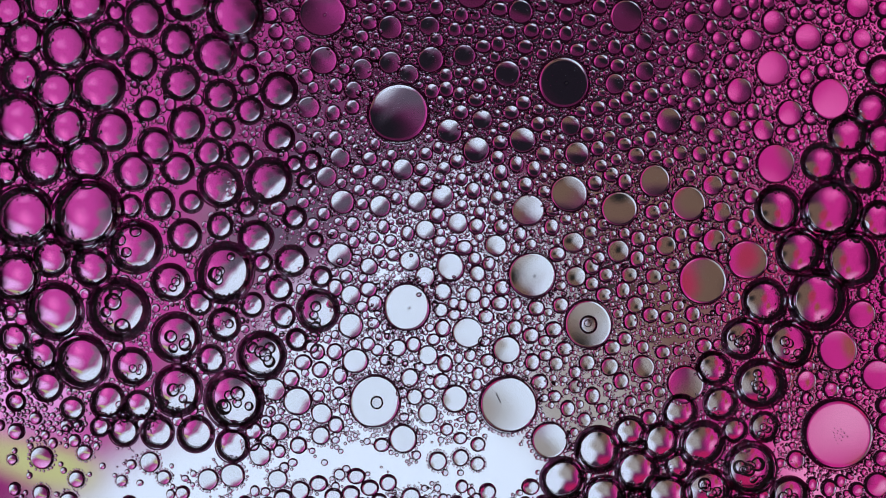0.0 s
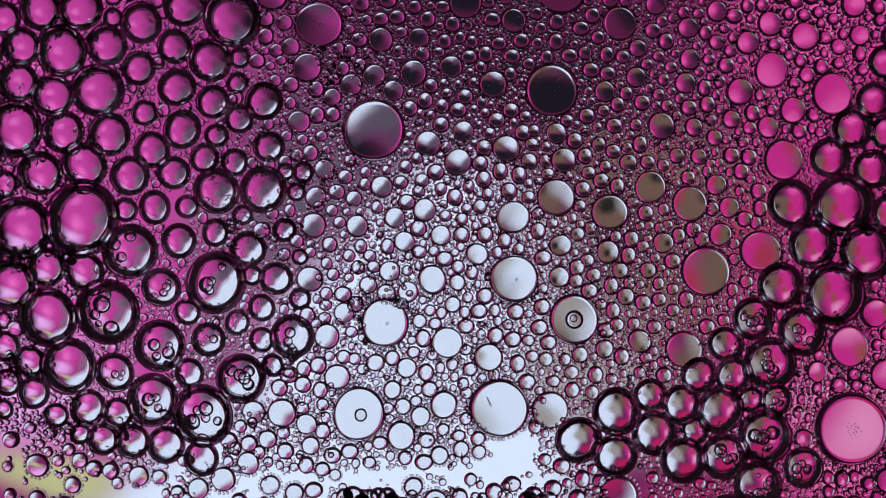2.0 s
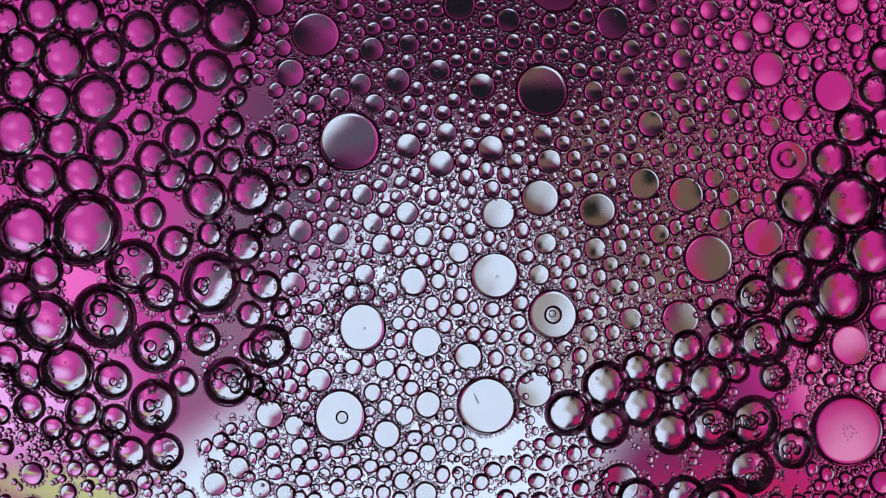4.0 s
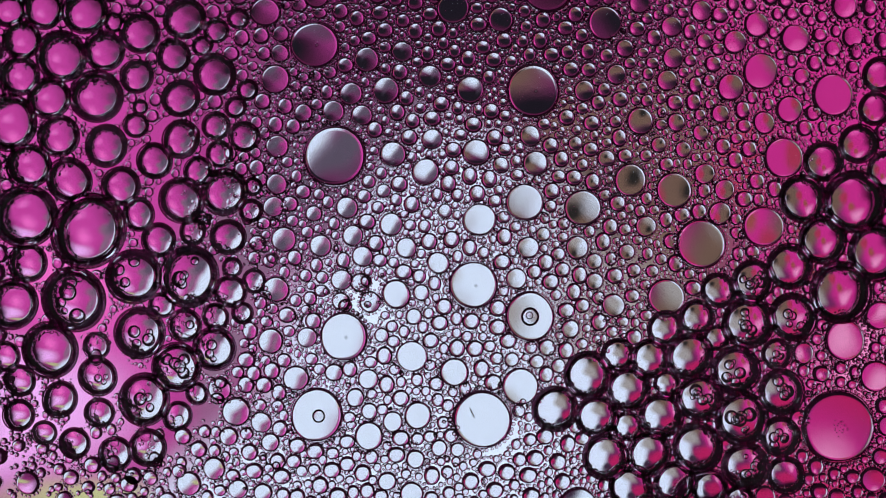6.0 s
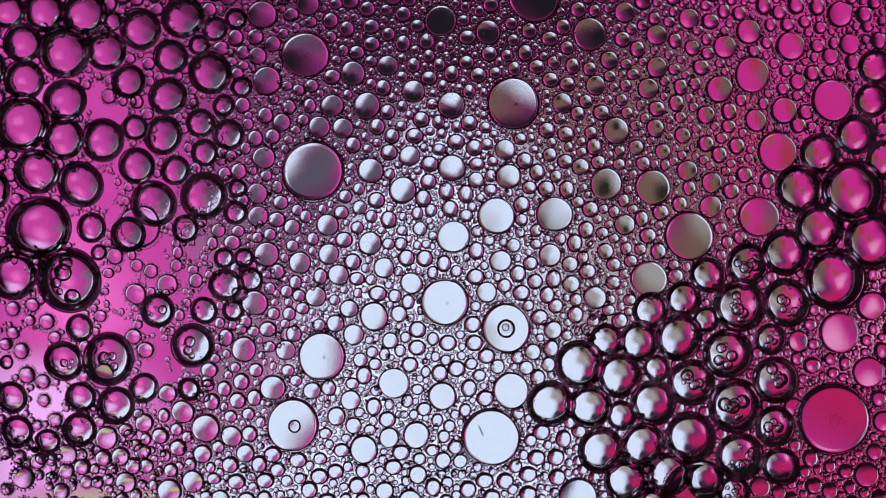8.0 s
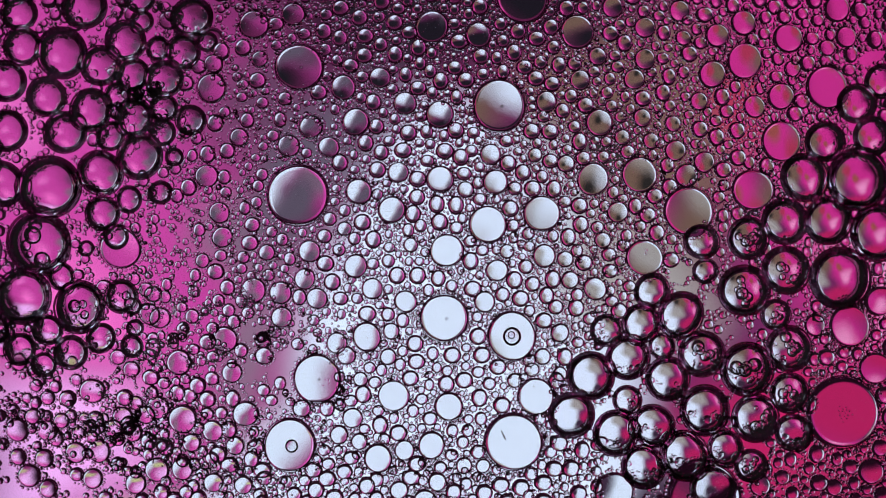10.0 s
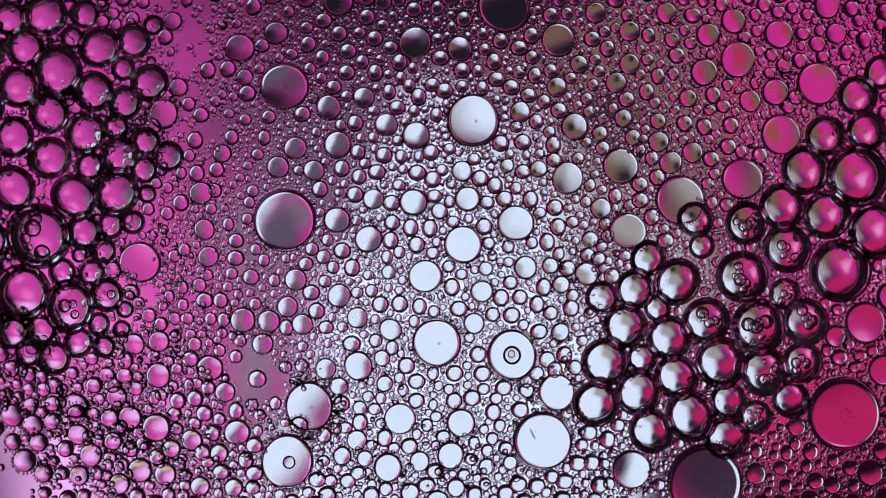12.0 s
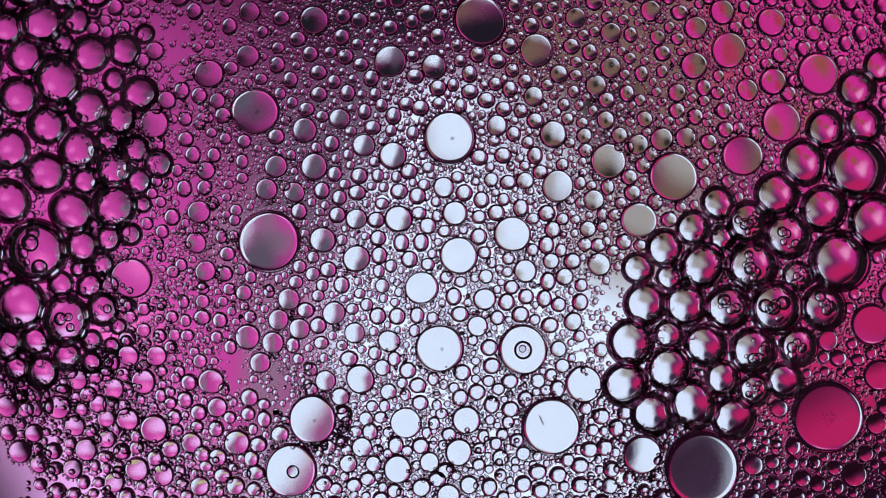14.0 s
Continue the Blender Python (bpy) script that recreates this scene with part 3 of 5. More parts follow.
tracks.append([(-17.03, 8.28), (-17.03, 8.20), (-16.78, 8.05), (-17.15, 7.65), (-17.10, 7.28), (-17.10, 7.23), (-17.15, 7.23), (-17.15, 7.23)])
tracks.append([(-18.90, 8.62), (-18.90, 8.53), (-18.73, 8.72), (-18.68, 8.62), (-18.60, 8.38), (-18.65, 8.30), (-18.68, 8.28), (-18.68, 8.22)])
tracks.append([(-17.28, 6.35), (-17.28, 6.28), (-17.10, 6.08), (-17.35, 5.75), (-17.45, 5.40), (-17.45, 5.33), (-17.50, 5.25), (-17.50, 5.20)])
tracks.append([(-15.62, 6.28), (-15.62, 6.20), (-15.50, 5.85), (-15.85, 5.20), (-15.98, 4.75), (-16.05, 4.60), (-16.07, 4.53), (-16.07, 4.45)])
tracks.append([(-15.35, -3.80), (-15.48, -4.12), (-15.73, -4.53), (-16.23, -4.12), (-16.53, -4.48), (-16.73, -4.60), (-16.80, -4.67), (-16.80, -4.75)])
tracks.append([(-13.70, -3.55), (-13.98, -3.38), (-14.15, -3.48), (-14.30, -3.58), (-14.48, -4.05), (-14.62, -4.23), (-14.70, -4.30), (-14.75, -4.33)])
tracks.append([(-11.40, 10.15), (-11.40, 10.08), (-12.05, 9.73), (-15.25, 8.93), (-15.65, 8.85), (-15.70, 8.70), (-15.73, 8.62), (-15.73, 8.62)])
tracks.append([(-11.48, 9.03), (-11.50, 8.95), (-12.10, 8.83), (-13.85, 9.22), (-14.05, 9.03), (-14.15, 8.93), (-14.20, 8.88), (-14.25, 8.83)])
tracks.append([(-19.60, 2.90), (-19.60, 2.83), (-19.40, 2.78), (-19.18, 2.73), (-19.23, 2.40), (-19.28, 2.27), (-19.30, 2.23), (-19.35, 2.15)])
tracks.append([(-11.55, 5.90), (-11.60, 5.78), (-11.85, 5.08), (-12.25, 4.28), (-12.48, 4.12), (-12.65, 4.05), (-12.73, 4.03), (-12.80, 4.00)])
LEFT_COURSES.append(((10.5, 11, 11.5, 12, 12.5, 13, 13.5, 14), 12, tracks))
RIGHT_COURSES = []
tracks = []
tracks.append([(10.53, -7.23), (11.23, -6.97), (11.35, -6.46), (11.40, -5.98), (11.37, -5.60), (11.22, -5.27), (11.15, -4.98)])
tracks.append([(12.03, -5.30), (12.60, -5.25), (12.60, -4.93), (12.53, -4.65), (12.58, -4.26), (12.51, -3.91), (12.53, -3.60)])
tracks.append([(13.28, -3.98), (13.59, -3.85), (13.67, -3.62), (13.73, -3.40), (13.80, -3.08), (13.84, -2.77), (13.90, -2.48)])
tracks.append([(14.28, -2.30), (14.62, -2.22), (14.74, -2.03), (14.83, -1.85), (15.00, -1.63), (15.12, -1.42), (15.28, -1.23)])
tracks.append([(15.40, -4.23), (15.71, -4.17), (15.80, -4.00), (15.85, -3.85), (15.93, -3.69), (15.96, -3.55), (16.03, -3.43)])
tracks.append([(11.53, -8.65), (12.23, -8.42), (12.35, -7.93), (12.40, -7.48), (12.33, -7.14), (12.14, -6.85), (12.03, -6.60)])
tracks.append([(9.65, -8.60), (10.39, -8.35), (10.56, -7.83), (10.65, -7.35), (10.59, -6.94), (10.42, -6.56), (10.33, -6.23)])
tracks.append([(13.65, -9.73), (14.06, -9.42), (14.25, -9.00), (14.40, -8.60), (14.30, -8.33), (14.15, -8.08), (14.03, -7.85)])
tracks.append([(8.65, -9.80), (9.35, -9.57), (9.48, -9.06), (9.53, -8.60), (9.41, -8.19), (9.18, -7.81), (9.03, -7.48)])
tracks.append([(7.15, -10.98), (7.75, -10.68), (7.78, -10.12), (7.73, -9.60), (7.67, -9.19), (7.50, -8.81), (7.40, -8.47)])
tracks.append([(6.90, -8.93), (7.58, -8.67), (7.69, -8.14), (7.73, -7.65), (7.69, -7.24), (7.55, -6.86), (7.48, -6.53)])
tracks.append([(5.33, -10.23), (5.98, -9.96), (6.07, -9.42), (6.08, -8.93), (6.02, -8.49), (5.85, -8.09), (5.75, -7.73)])
tracks.append([(17.23, 1.78), (17.53, 1.73), (17.61, 1.78), (17.65, 1.83), (17.80, 1.92), (17.90, 2.01), (18.03, 2.08)])
tracks.append([(16.65, -2.23), (17.01, -2.21), (17.13, -2.08), (17.23, -1.98), (17.40, -1.96), (17.54, -1.96), (17.70, -1.98)])
tracks.append([(14.10, -5.98), (14.41, -5.83), (14.48, -5.58), (14.53, -5.35), (14.50, -5.06), (14.44, -4.78), (14.40, -4.53)])
tracks.append([(14.90, 1.78), (15.21, 1.78), (15.30, 1.88), (15.35, 1.98), (15.47, 2.01), (15.55, 2.02), (15.65, 2.02)])
tracks.append([(19.07, 6.28), (19.26, 6.29), (19.22, 6.42), (19.15, 6.53), (19.17, 6.62), (19.15, 6.71), (19.15, 6.78)])
tracks.append([(16.78, 3.85), (17.05, 3.84), (17.09, 3.94), (17.10, 4.03), (17.20, 4.06), (17.26, 4.07), (17.35, 4.08)])
tracks.append([(15.83, -0.15), (16.14, -0.12), (16.22, 0.02), (16.28, 0.15), (16.42, 0.21), (16.52, 0.25), (16.65, 0.28)])
tracks.append([(18.15, -0.48), (18.48, -0.46), (18.58, -0.33), (18.65, -0.23), (18.80, -0.13), (18.90, -0.04), (19.03, 0.03)])
RIGHT_COURSES.append(((0, 0.5, 1, 1.5, 2, 2.5, 3), 0, tracks))
tracks = []
tracks.append([(6.62, -5.67), (6.43, -5.59), (6.28, -5.48), (6.13, -5.35), (6.10, -5.23), (6.06, -5.11)])
tracks.append([(5.10, -7.01), (4.94, -7.01), (4.83, -6.98), (4.74, -6.89), (4.70, -6.85), (4.74, -6.77)])
tracks.append([(13.60, -3.54), (13.44, -3.35), (13.28, -3.15), (13.19, -2.91), (13.10, -2.68), (13.10, -2.53)])
tracks.append([(17.69, -2.12), (17.62, -1.93), (17.57, -1.78), (17.53, -1.70), (17.40, -1.55), (17.36, -1.36)])
tracks.append([(18.20, 2.01), (18.28, 2.12), (18.28, 2.27), (18.27, 2.33), (18.23, 2.45), (18.26, 2.64)])
tracks.append([(10.22, -2.38), (9.92, -2.12), (9.65, -1.85), (9.46, -1.61), (9.28, -1.48), (9.16, -1.32)])
tracks.append([(11.81, 0.03), (11.46, 0.23), (11.35, 0.23), (11.26, 0.34), (11.05, 0.43), (10.93, 0.58)])
tracks.append([(14.28, 0.88), (14.24, 1.00), (14.20, 1.07), (14.14, 1.18), (14.08, 1.33), (14.04, 1.44)])
tracks.append([(18.02, -4.10), (17.86, -4.06), (17.82, -4.03), (17.85, -4.03), (17.65, -3.85), (17.61, -3.73)])
tracks.append([(17.67, -7.93), (17.55, -7.89), (17.40, -7.78), (17.38, -7.74), (17.35, -7.62), (17.35, -7.55)])
tracks.append([(1.82, -7.38), (1.74, -7.57), (1.78, -7.80), (1.89, -8.01), (1.98, -8.18), (2.13, -8.36)])
tracks.append([(15.33, 3.98), (15.14, 4.06), (15.10, 4.10), (15.00, 4.15), (14.90, 4.28), (14.86, 4.31)])
RIGHT_COURSES.append(((5.5, 6, 6.5, 7, 7.5, 8), 7, tracks))
tracks = []
tracks.append([(6.00, -7.35), (6.28, -7.12), (6.55, -6.98), (6.78, -6.78), (6.85, -6.50), (7.62, -6.00), (8.15, -6.12), (8.12, -5.98)])
tracks.append([(7.05, -5.68), (7.15, -5.33), (7.30, -5.12), (7.50, -4.95), (7.50, -4.62), (8.30, -4.17), (8.58, -4.20), (8.58, -4.05)])
tracks.append([(7.88, -7.62), (8.20, -7.08), (8.45, -6.78), (8.65, -6.43), (8.72, -6.18), (9.50, -5.78), (10.03, -5.53), (10.00, -5.40)])
tracks.append([(9.75, -7.23), (10.03, -6.50), (10.25, -6.05), (10.40, -5.68), (10.60, -5.43), (11.38, -5.03), (11.65, -4.60), (11.65, -4.33)])
tracks.append([(10.53, -2.50), (10.23, -2.08), (10.23, -1.65), (10.33, -1.38), (10.58, -1.28), (11.53, -1.00), (11.53, -0.73), (11.53, -0.68)])
tracks.append([(8.35, -4.48), (8.20, -4.10), (8.22, -3.80), (8.20, -3.45), (8.20, -3.10), (8.95, -2.68), (9.03, -2.65), (9.03, -2.53)])
tracks.append([(9.28, -1.35), (9.00, -0.93), (9.00, -0.53), (9.15, -0.30), (9.58, 0.00), (10.68, 0.38), (11.10, 0.93), (11.15, 1.10)])
tracks.append([(15.35, -0.73), (15.20, -0.93), (15.23, -0.35), (15.43, 0.12), (15.35, 0.35), (15.40, 0.53), (15.43, 0.70), (15.43, 0.73)])
tracks.append([(17.65, -1.10), (17.53, -1.15), (17.57, -1.00), (17.60, -0.78), (17.53, -0.65), (17.50, -0.43), (17.57, -0.38), (17.57, -0.30)])
tracks.append([(16.05, 3.18), (15.88, 2.98), (16.05, 3.25), (16.05, 3.48), (15.88, 3.53), (15.80, 3.75), (16.00, 3.80), (16.00, 3.83)])
tracks.append([(18.53, 3.03), (18.38, 2.90), (18.45, 2.98), (18.45, 3.10), (18.38, 3.23), (18.38, 3.30), (18.50, 3.33), (18.45, 3.45)])
tracks.append([(13.60, 0.60), (13.48, 0.50), (13.48, 0.95), (13.53, 1.18), (13.53, 1.25), (13.53, 1.28), (13.53, 1.28), (13.53, 1.28)])
tracks.append([(8.78, -2.75), (8.43, -2.30), (8.38, -1.95), (8.50, -1.65), (8.80, -1.30), (9.68, -0.73), (9.88, -0.05), (10.00, 0.30)])
tracks.append([(14.00, -7.23), (14.12, -6.58), (14.40, -5.85), (14.50, -5.60), (14.55, -5.60), (13.93, -5.12), (13.75, -4.85), (13.68, -4.75)])
tracks.append([(7.28, -3.28), (7.05, -2.80), (6.95, -2.48), (7.05, -2.15), (7.35, -1.80), (8.20, -1.28), (8.53, -0.98), (8.65, -0.85)])
tracks.append([(13.40, -1.78), (13.20, -1.85), (13.20, -1.48), (13.28, -1.23), (13.40, -1.07), (13.60, -0.93), (13.70, -0.78), (13.73, -0.73)])
tracks.append([(13.65, -4.85), (13.78, -4.35), (13.95, -3.78), (14.03, -3.53), (14.15, -3.28), (14.53, -2.88), (14.75, -2.68), (14.78, -2.60)])
tracks.append([(11.53, -4.23), (11.40, -3.85), (11.48, -3.48), (11.58, -3.23), (11.70, -2.98), (12.35, -2.78), (12.60, -2.68), (12.65, -2.60)])
tracks.append([(9.20, -8.97), (9.20, -8.47), (9.25, -8.10), (9.28, -7.78), (9.28, -7.60), (9.35, -7.38), (9.40, -7.30), (9.40, -7.23)])
tracks.append([(10.95, -8.60), (10.95, -8.10), (10.98, -7.73), (11.00, -7.43), (11.03, -7.23), (11.08, -6.98), (11.10, -6.88), (11.10, -6.83)])
tracks.append([(13.78, -9.10), (13.80, -8.47), (13.85, -7.85), (13.85, -7.48), (13.85, -7.18), (13.83, -6.73), (13.80, -6.48), (13.80, -6.33)])
tracks.append([(15.65, -7.73), (15.60, -7.35), (15.50, -6.93), (15.40, -6.60), (15.33, -6.40), (15.20, -6.10), (15.15, -5.93), (15.15, -5.85)])
tracks.append([(10.08, -5.23), (10.03, -4.73), (10.10, -4.28), (10.15, -3.98), (10.20, -3.68), (10.58, -2.98), (10.73, -2.60), (10.78, -2.48)])
tracks.append([(9.78, -3.93), (9.53, -3.48), (9.53, -3.10), (9.60, -2.78), (9.70, -2.48), (9.98, -1.68), (10.03, -1.35), (10.03, -1.23)])
tracks.append([(15.53, -5.98), (15.53, -5.68), (15.60, -5.35), (15.70, -5.10), (15.70, -4.98), (15.70, -4.67), (15.75, -4.42), (15.78, -4.35)])
tracks.append([(12.53, -8.35), (12.55, -7.73), (12.65, -7.10), (12.70, -6.78), (12.70, -6.60), (12.53, -6.23), (12.40, -5.98), (12.35, -5.85)])
tracks.append([(12.03, -9.73), (12.15, -9.10), (12.28, -8.60), (12.40, -8.22), (12.48, -7.98), (12.65, -7.60), (12.73, -7.48), (12.75, -7.40)])
tracks.append([(15.53, -3.98), (15.70, -3.73), (15.90, -3.48), (16.10, -3.23), (16.28, -3.03), (16.65, -2.78), (16.85, -2.65), (16.90, -2.60)])
tracks.append([(17.15, 1.28), (17.00, 1.15), (17.05, 1.33), (17.05, 1.53), (16.95, 1.62), (16.90, 1.73), (16.90, 1.75), (16.90, 1.78)])
tracks.append([(15.15, 1.33), (14.98, 1.20), (15.00, 1.58), (15.03, 1.83), (14.93, 2.00), (14.85, 2.20), (14.80, 2.30), (14.78, 2.35)])
tracks.append([(19.40, 7.40), (19.35, 7.40), (19.35, 7.53), (19.40, 7.78), (19.40, 7.98), (19.40, 8.08), (19.40, 8.12), (19.40, 8.15)])
tracks.append([(18.53, 6.65), (18.45, 6.58), (18.50, 6.73), (18.50, 6.90), (18.43, 7.03), (18.40, 7.10), (18.40, 7.12), (18.40, 7.15)])
RIGHT_COURSES.append(((10.5, 11, 11.5, 12, 12.5, 13, 13.5, 14), 14, tracks))

OPEN_FLOW = Flow([c for c, r in COURSES.values()], 0)

# The rim of the shrinking foam on one side: (height, x at 0, 7 and 14 s), and its foot: (x, height at 0, 7 and 14 s)
FOAM_SIDE = ((12.3, -8.1, -8.85, -14.6), (8.5, -6.5, -8.5, -13.8), (3.5, -5.6, -8.85, -12.5), (-1.5, -4.85, -8.6, -13.6), (-4.5, -4.95, -9.1, -14.1))
FOAM_FOOT = ((-13.5, -9.0, -9.1, -5.2), (-17.0, -7.6, -9.1, -5.7))


def between(stops, t):
    """Along three stops at 0, 7 and 14 s; most of the last stretch is done by 10.5 s, when the foam draws back fast."""
    a, b, c = stops
    return float(np.interp(t, (0, 7, 8, 10.5, 14), (a, b, b + 0.12 * (c - b), b + 0.78 * (c - b), c)))


def foam_rim():
    """Courses of the liquid that touches the foam and follows its rim."""
    out = []
    for high, *stops in FOAM_SIDE:
        path = OPEN_FLOW.path(OPEN_FLOW.origin((stops[1] + 0.5, high), AT_7))[0]
        rise = path[:, 1] - path[AT_7, 1]
        out.append([(between(stops, t) + 0.5, high + 0.6 * d) for t, d in zip(TIMES, rise)])
    for x, *stops in FOAM_FOOT:
        out.append([(x - 0.12 * (t - 7), between(stops, t) - 0.5) for t in TIMES])
    return out


FLOW = Flow([c for c, r in COURSES.values()] + foam_rim(), 0)
FOAM_FLOWS = {side: [(times, Flow(paths, times.index(ref))) for times, ref, paths in courses] for side, courses in (("left", LEFT_COURSES), ("right", RIGHT_COURSES))}


# ---- the sheet, the dish and the water ----
def backdrop():
    mesh = bpy.data.meshes.new("backdrop")
    w, d = 0.26, 0.0006
    bm = bmesh.new()
    bmesh.ops.create_cube(bm, size=1.0, matrix=Matrix.Diagonal((w, w, d, 1)))
    bm.to_mesh(mesh)
    bm.free()
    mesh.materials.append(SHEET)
    ob = tagged(new("backdrop", mesh), "softly blurred magenta, white and tan glowing sheet below the dish", "backdrop", kind="structure")
    return ob


def water():
    mesh = bpy.data.meshes.new("water")
    bm = bmesh.new()
    bmesh.ops.create_cube(bm, size=1.0, matrix=Matrix.Translation((0, 0, -0.00102)) @ Matrix.Diagonal((0.11, 0.09, 0.002, 1)))
    bm.to_mesh(mesh)
    bm.free()
    mesh.materials.append(WATER)
    return tagged(new("water", mesh), "shallow clear still water carrying oil drops and foam", "water", kind="structure")


SHEET_OBJECT = backdrop()
WATER_OBJECT = water()


def ring(major, minor, around, across, high=0.03):
    verts, faces = [], []
    for i in range(around):
        a = 2 * math.pi * i / around
        for j in range(across):
            b = 2 * math.pi * j / across
            w = major + minor * math.cos(b)
            verts.append((w * math.cos(a), w * math.sin(a), high + minor * math.sin(b)))
    for i in range(around):
        for j in range(across):
            p, q = (i + 1) % around, (j + 1) % across
            faces.append((i * across + j, p * across + j, p * across + q, i * across + q))
    return verts, faces


# ---- oil drops ----
def drop_mesh(slope, edge, segments, mat):
    shape = [(0.95 * w, h) for w, h in lens(slope, edge, 3.0, 10)]
    return [solid("oil_drop", *lathe(shape, segments, 0.015), mat) for _ in range(3)], shape[0][1]


# ring tint imitates the shade where a drop's edge bends light away
RIM_SHADE = clear("rim_shade_tint", 1.36, (0.5, 0.34, 0.44))
DROP_KINDS = {"wide": drop_mesh(0.2, 0.92, 56, OIL), "domed": drop_mesh(0.3, 0.92, 56, OIL), "middle": drop_mesh(0.3, 0.87, 36, OIL_SMALL), "small": drop_mesh(0.38, 0.82, 26, OIL_SMALL)}
FINE = lathe(lens(0.7, 0.62, 2.6, 2), 6)
TINY = lathe(lens(0.6, 0.72, 2.8, 3), 9)
SMALL = lathe(lens(0.48, 0.76, 2.8, 4), 14)
FRINGE = lathe(lens(0.5, 0.74, 2.8, 3), 9)
RINGS = {}


def bead_ring(count):
    """A fringe of fine beads round a drop of unit radius."""
    if count not in RINGS:
        size = min(0.47 * 2 * math.pi / count, 0.14)
        places = []
        for i in range(count):
            a = 2 * math.pi * (i + draw.uniform(-0.2, 0.2)) / count
            reach = 0.955 + size * draw.uniform(0.9, 1.2)
            places.append((reach * math.cos(a), reach * math.sin(a), 0.01, size * draw.uniform(0.75, 1.1), 1.0))
        RINGS[count] = scattered("bead_fringe", [(FRINGE, FINEST, places)])
    return RINGS[count]


MENISCUS = solid("meniscus", *ring(0.965, 0.018, 48, 6), RIM_SHADE)
LARGE = "large flat clear oil drop fringed with fine beads on water"
MEDIUM = "small domed clear oil drop floating among fine beads"


def oil_drop(r, path, label="", domed=False):
    kind = "domed" if domed else "wide" if r > 0.72 else "middle" if r > 0.45 else "small"
    meshes, tall = DROP_KINDS[kind]
    ob = new("oil_drop", meshes[draw.randrange(3)])
    s = draw.uniform(0.97, 1.03)
    ob.scale = (r * MM * s, r * MM / s, r * MM)
    tagged(ob, label or (LARGE if r > 0.72 else MEDIUM), "oil drop", "oil drops on the water")
    fringe = new("bead_fringe", bead_ring(max(20, int(2 * math.pi * r / 0.2) // 4 * 4)))
    fringe.parent = ob
    tagged(fringe, kind="stuff")
    rim = new("meniscus", MENISCUS)
    rim.parent = ob
    tagged(rim, "rim where the drop meets the water, its refraction shade tinted in")
    drifts(ob, TIMES, path, 0.01, draw.uniform(0, 360))
    return ob


def inner_ring(ob, x, y, size):
    """A small bubble caught inside a drop."""
    inner = new("inner_bubble", CAUGHT)
    inner.parent = ob
    inner.location, inner.scale = (x, y, DROP_KINDS["wide"][1] - 0.01), (size, size, size * 0.6)
    tagged(inner, "small air bubble caught in the drop")


def speck(ob, name, x, y, length, width, turn):
    """A dark speck or fibre that lies on top of a drop."""
    verts, faces = lathe(oval(1.0, 6), 6)
    verts = [(v[0] * length, v[1] * width, v[2] * min(width, 0.02)) for v in verts]
    bit = new(name, solid(name, verts, faces, FIBRE))
    bit.parent = ob
    bit.location, bit.rotation_euler = (x, y, DROP_KINDS["wide"][1] + 0.005), (0, 0, radians(turn))
    tagged(bit, "dark speck on the drop")


CAUGHT = solid("inner_bubble", *lathe(lens(0.4, 0.72, 2.0, 8), 32), AIR)
NOTED = {"D": "large pale oil drop with a ring-shaped bubble inside", "G": "grey oil drop with a small ringed bubble inside",
         "E": "large pale oil drop with a dark fibre on it", "A": "large dark oil drop with a bright upper rim",
         "de": "very large dark purple oil drop", "J": "very large pink oil drop with a speckled middle"}
for name, (course, r) in COURSES.items():
    if name in FOAM_COURSES:
        continue
    body = oil_drop(r, course, NOTED.get(name, ""), name in ("A", "K", "F"))
    MOVES[-1] = (*MOVES[-1][:2], 0.0)
    if name in ("dd", "gk", "gl"):
        comes_up(7.83)
    if name == "D":
        inner_ring(body, 0.08, -0.02, 0.24)
    elif name == "G":
        inner_ring(body, 0.0, 0.0, 0.36)
        inner_ring(body, -0.02, 0.05, 0.16)
    elif name == "E":
        speck(body, "fibre", -0.33, 0.24, 0.22, 0.022, -65)
    elif name in ("B", "F", "C", "K"):
        speck(body, "speck", 0.1, -0.02, 0.05, 0.035, 30)
    elif name == "J":
        for k in range(16):
            d = 0.055 * math.sqrt(k + 0.3) * draw.uniform(0.7, 1.2)
            speck(body, "speck", d * math.cos(2.4 * k), d * math.sin(2.4 * k), draw.uniform(0.015, 0.035), 0.014, draw.uniform(0, 180))


# ---- foam: air bubbles with dark rims ----
AIR_SHAPE = lens(0.86, 0.8, 2.2, 14)
AIR_TALL = AIR_SHAPE[0][1]
AIR_MESHES = [solid("air_bubble", *lathe(AIR_SHAPE, 44, 0.022), AIR) for _ in range(4)] + [solid("air_bubble", *lathe(lens(0.86, 0.76, 2.2, 9), 26), AIR)]
INNER = solid("inner_bubble", *lathe(lens(0.8, 0.8, 1.6, 6), 22), AIR)
WALLS = [solid("bubble_wall", *ring(1.02, 0.05, 44, 8, 0.2), SHADED_FILM), solid("bubble_wall", *ring(1.02, 0.07, 26, 8, 0.2), SHADED_FILM)]
FOAM_LABELS = {"left": "round dark-rimmed air bubble packed in magenta foam", "right": "round dark-rimmed air bubble in a cluster beside oil drops"}
FOAM, FOAM_PATHS, FOAM_ROWS = [], [], []


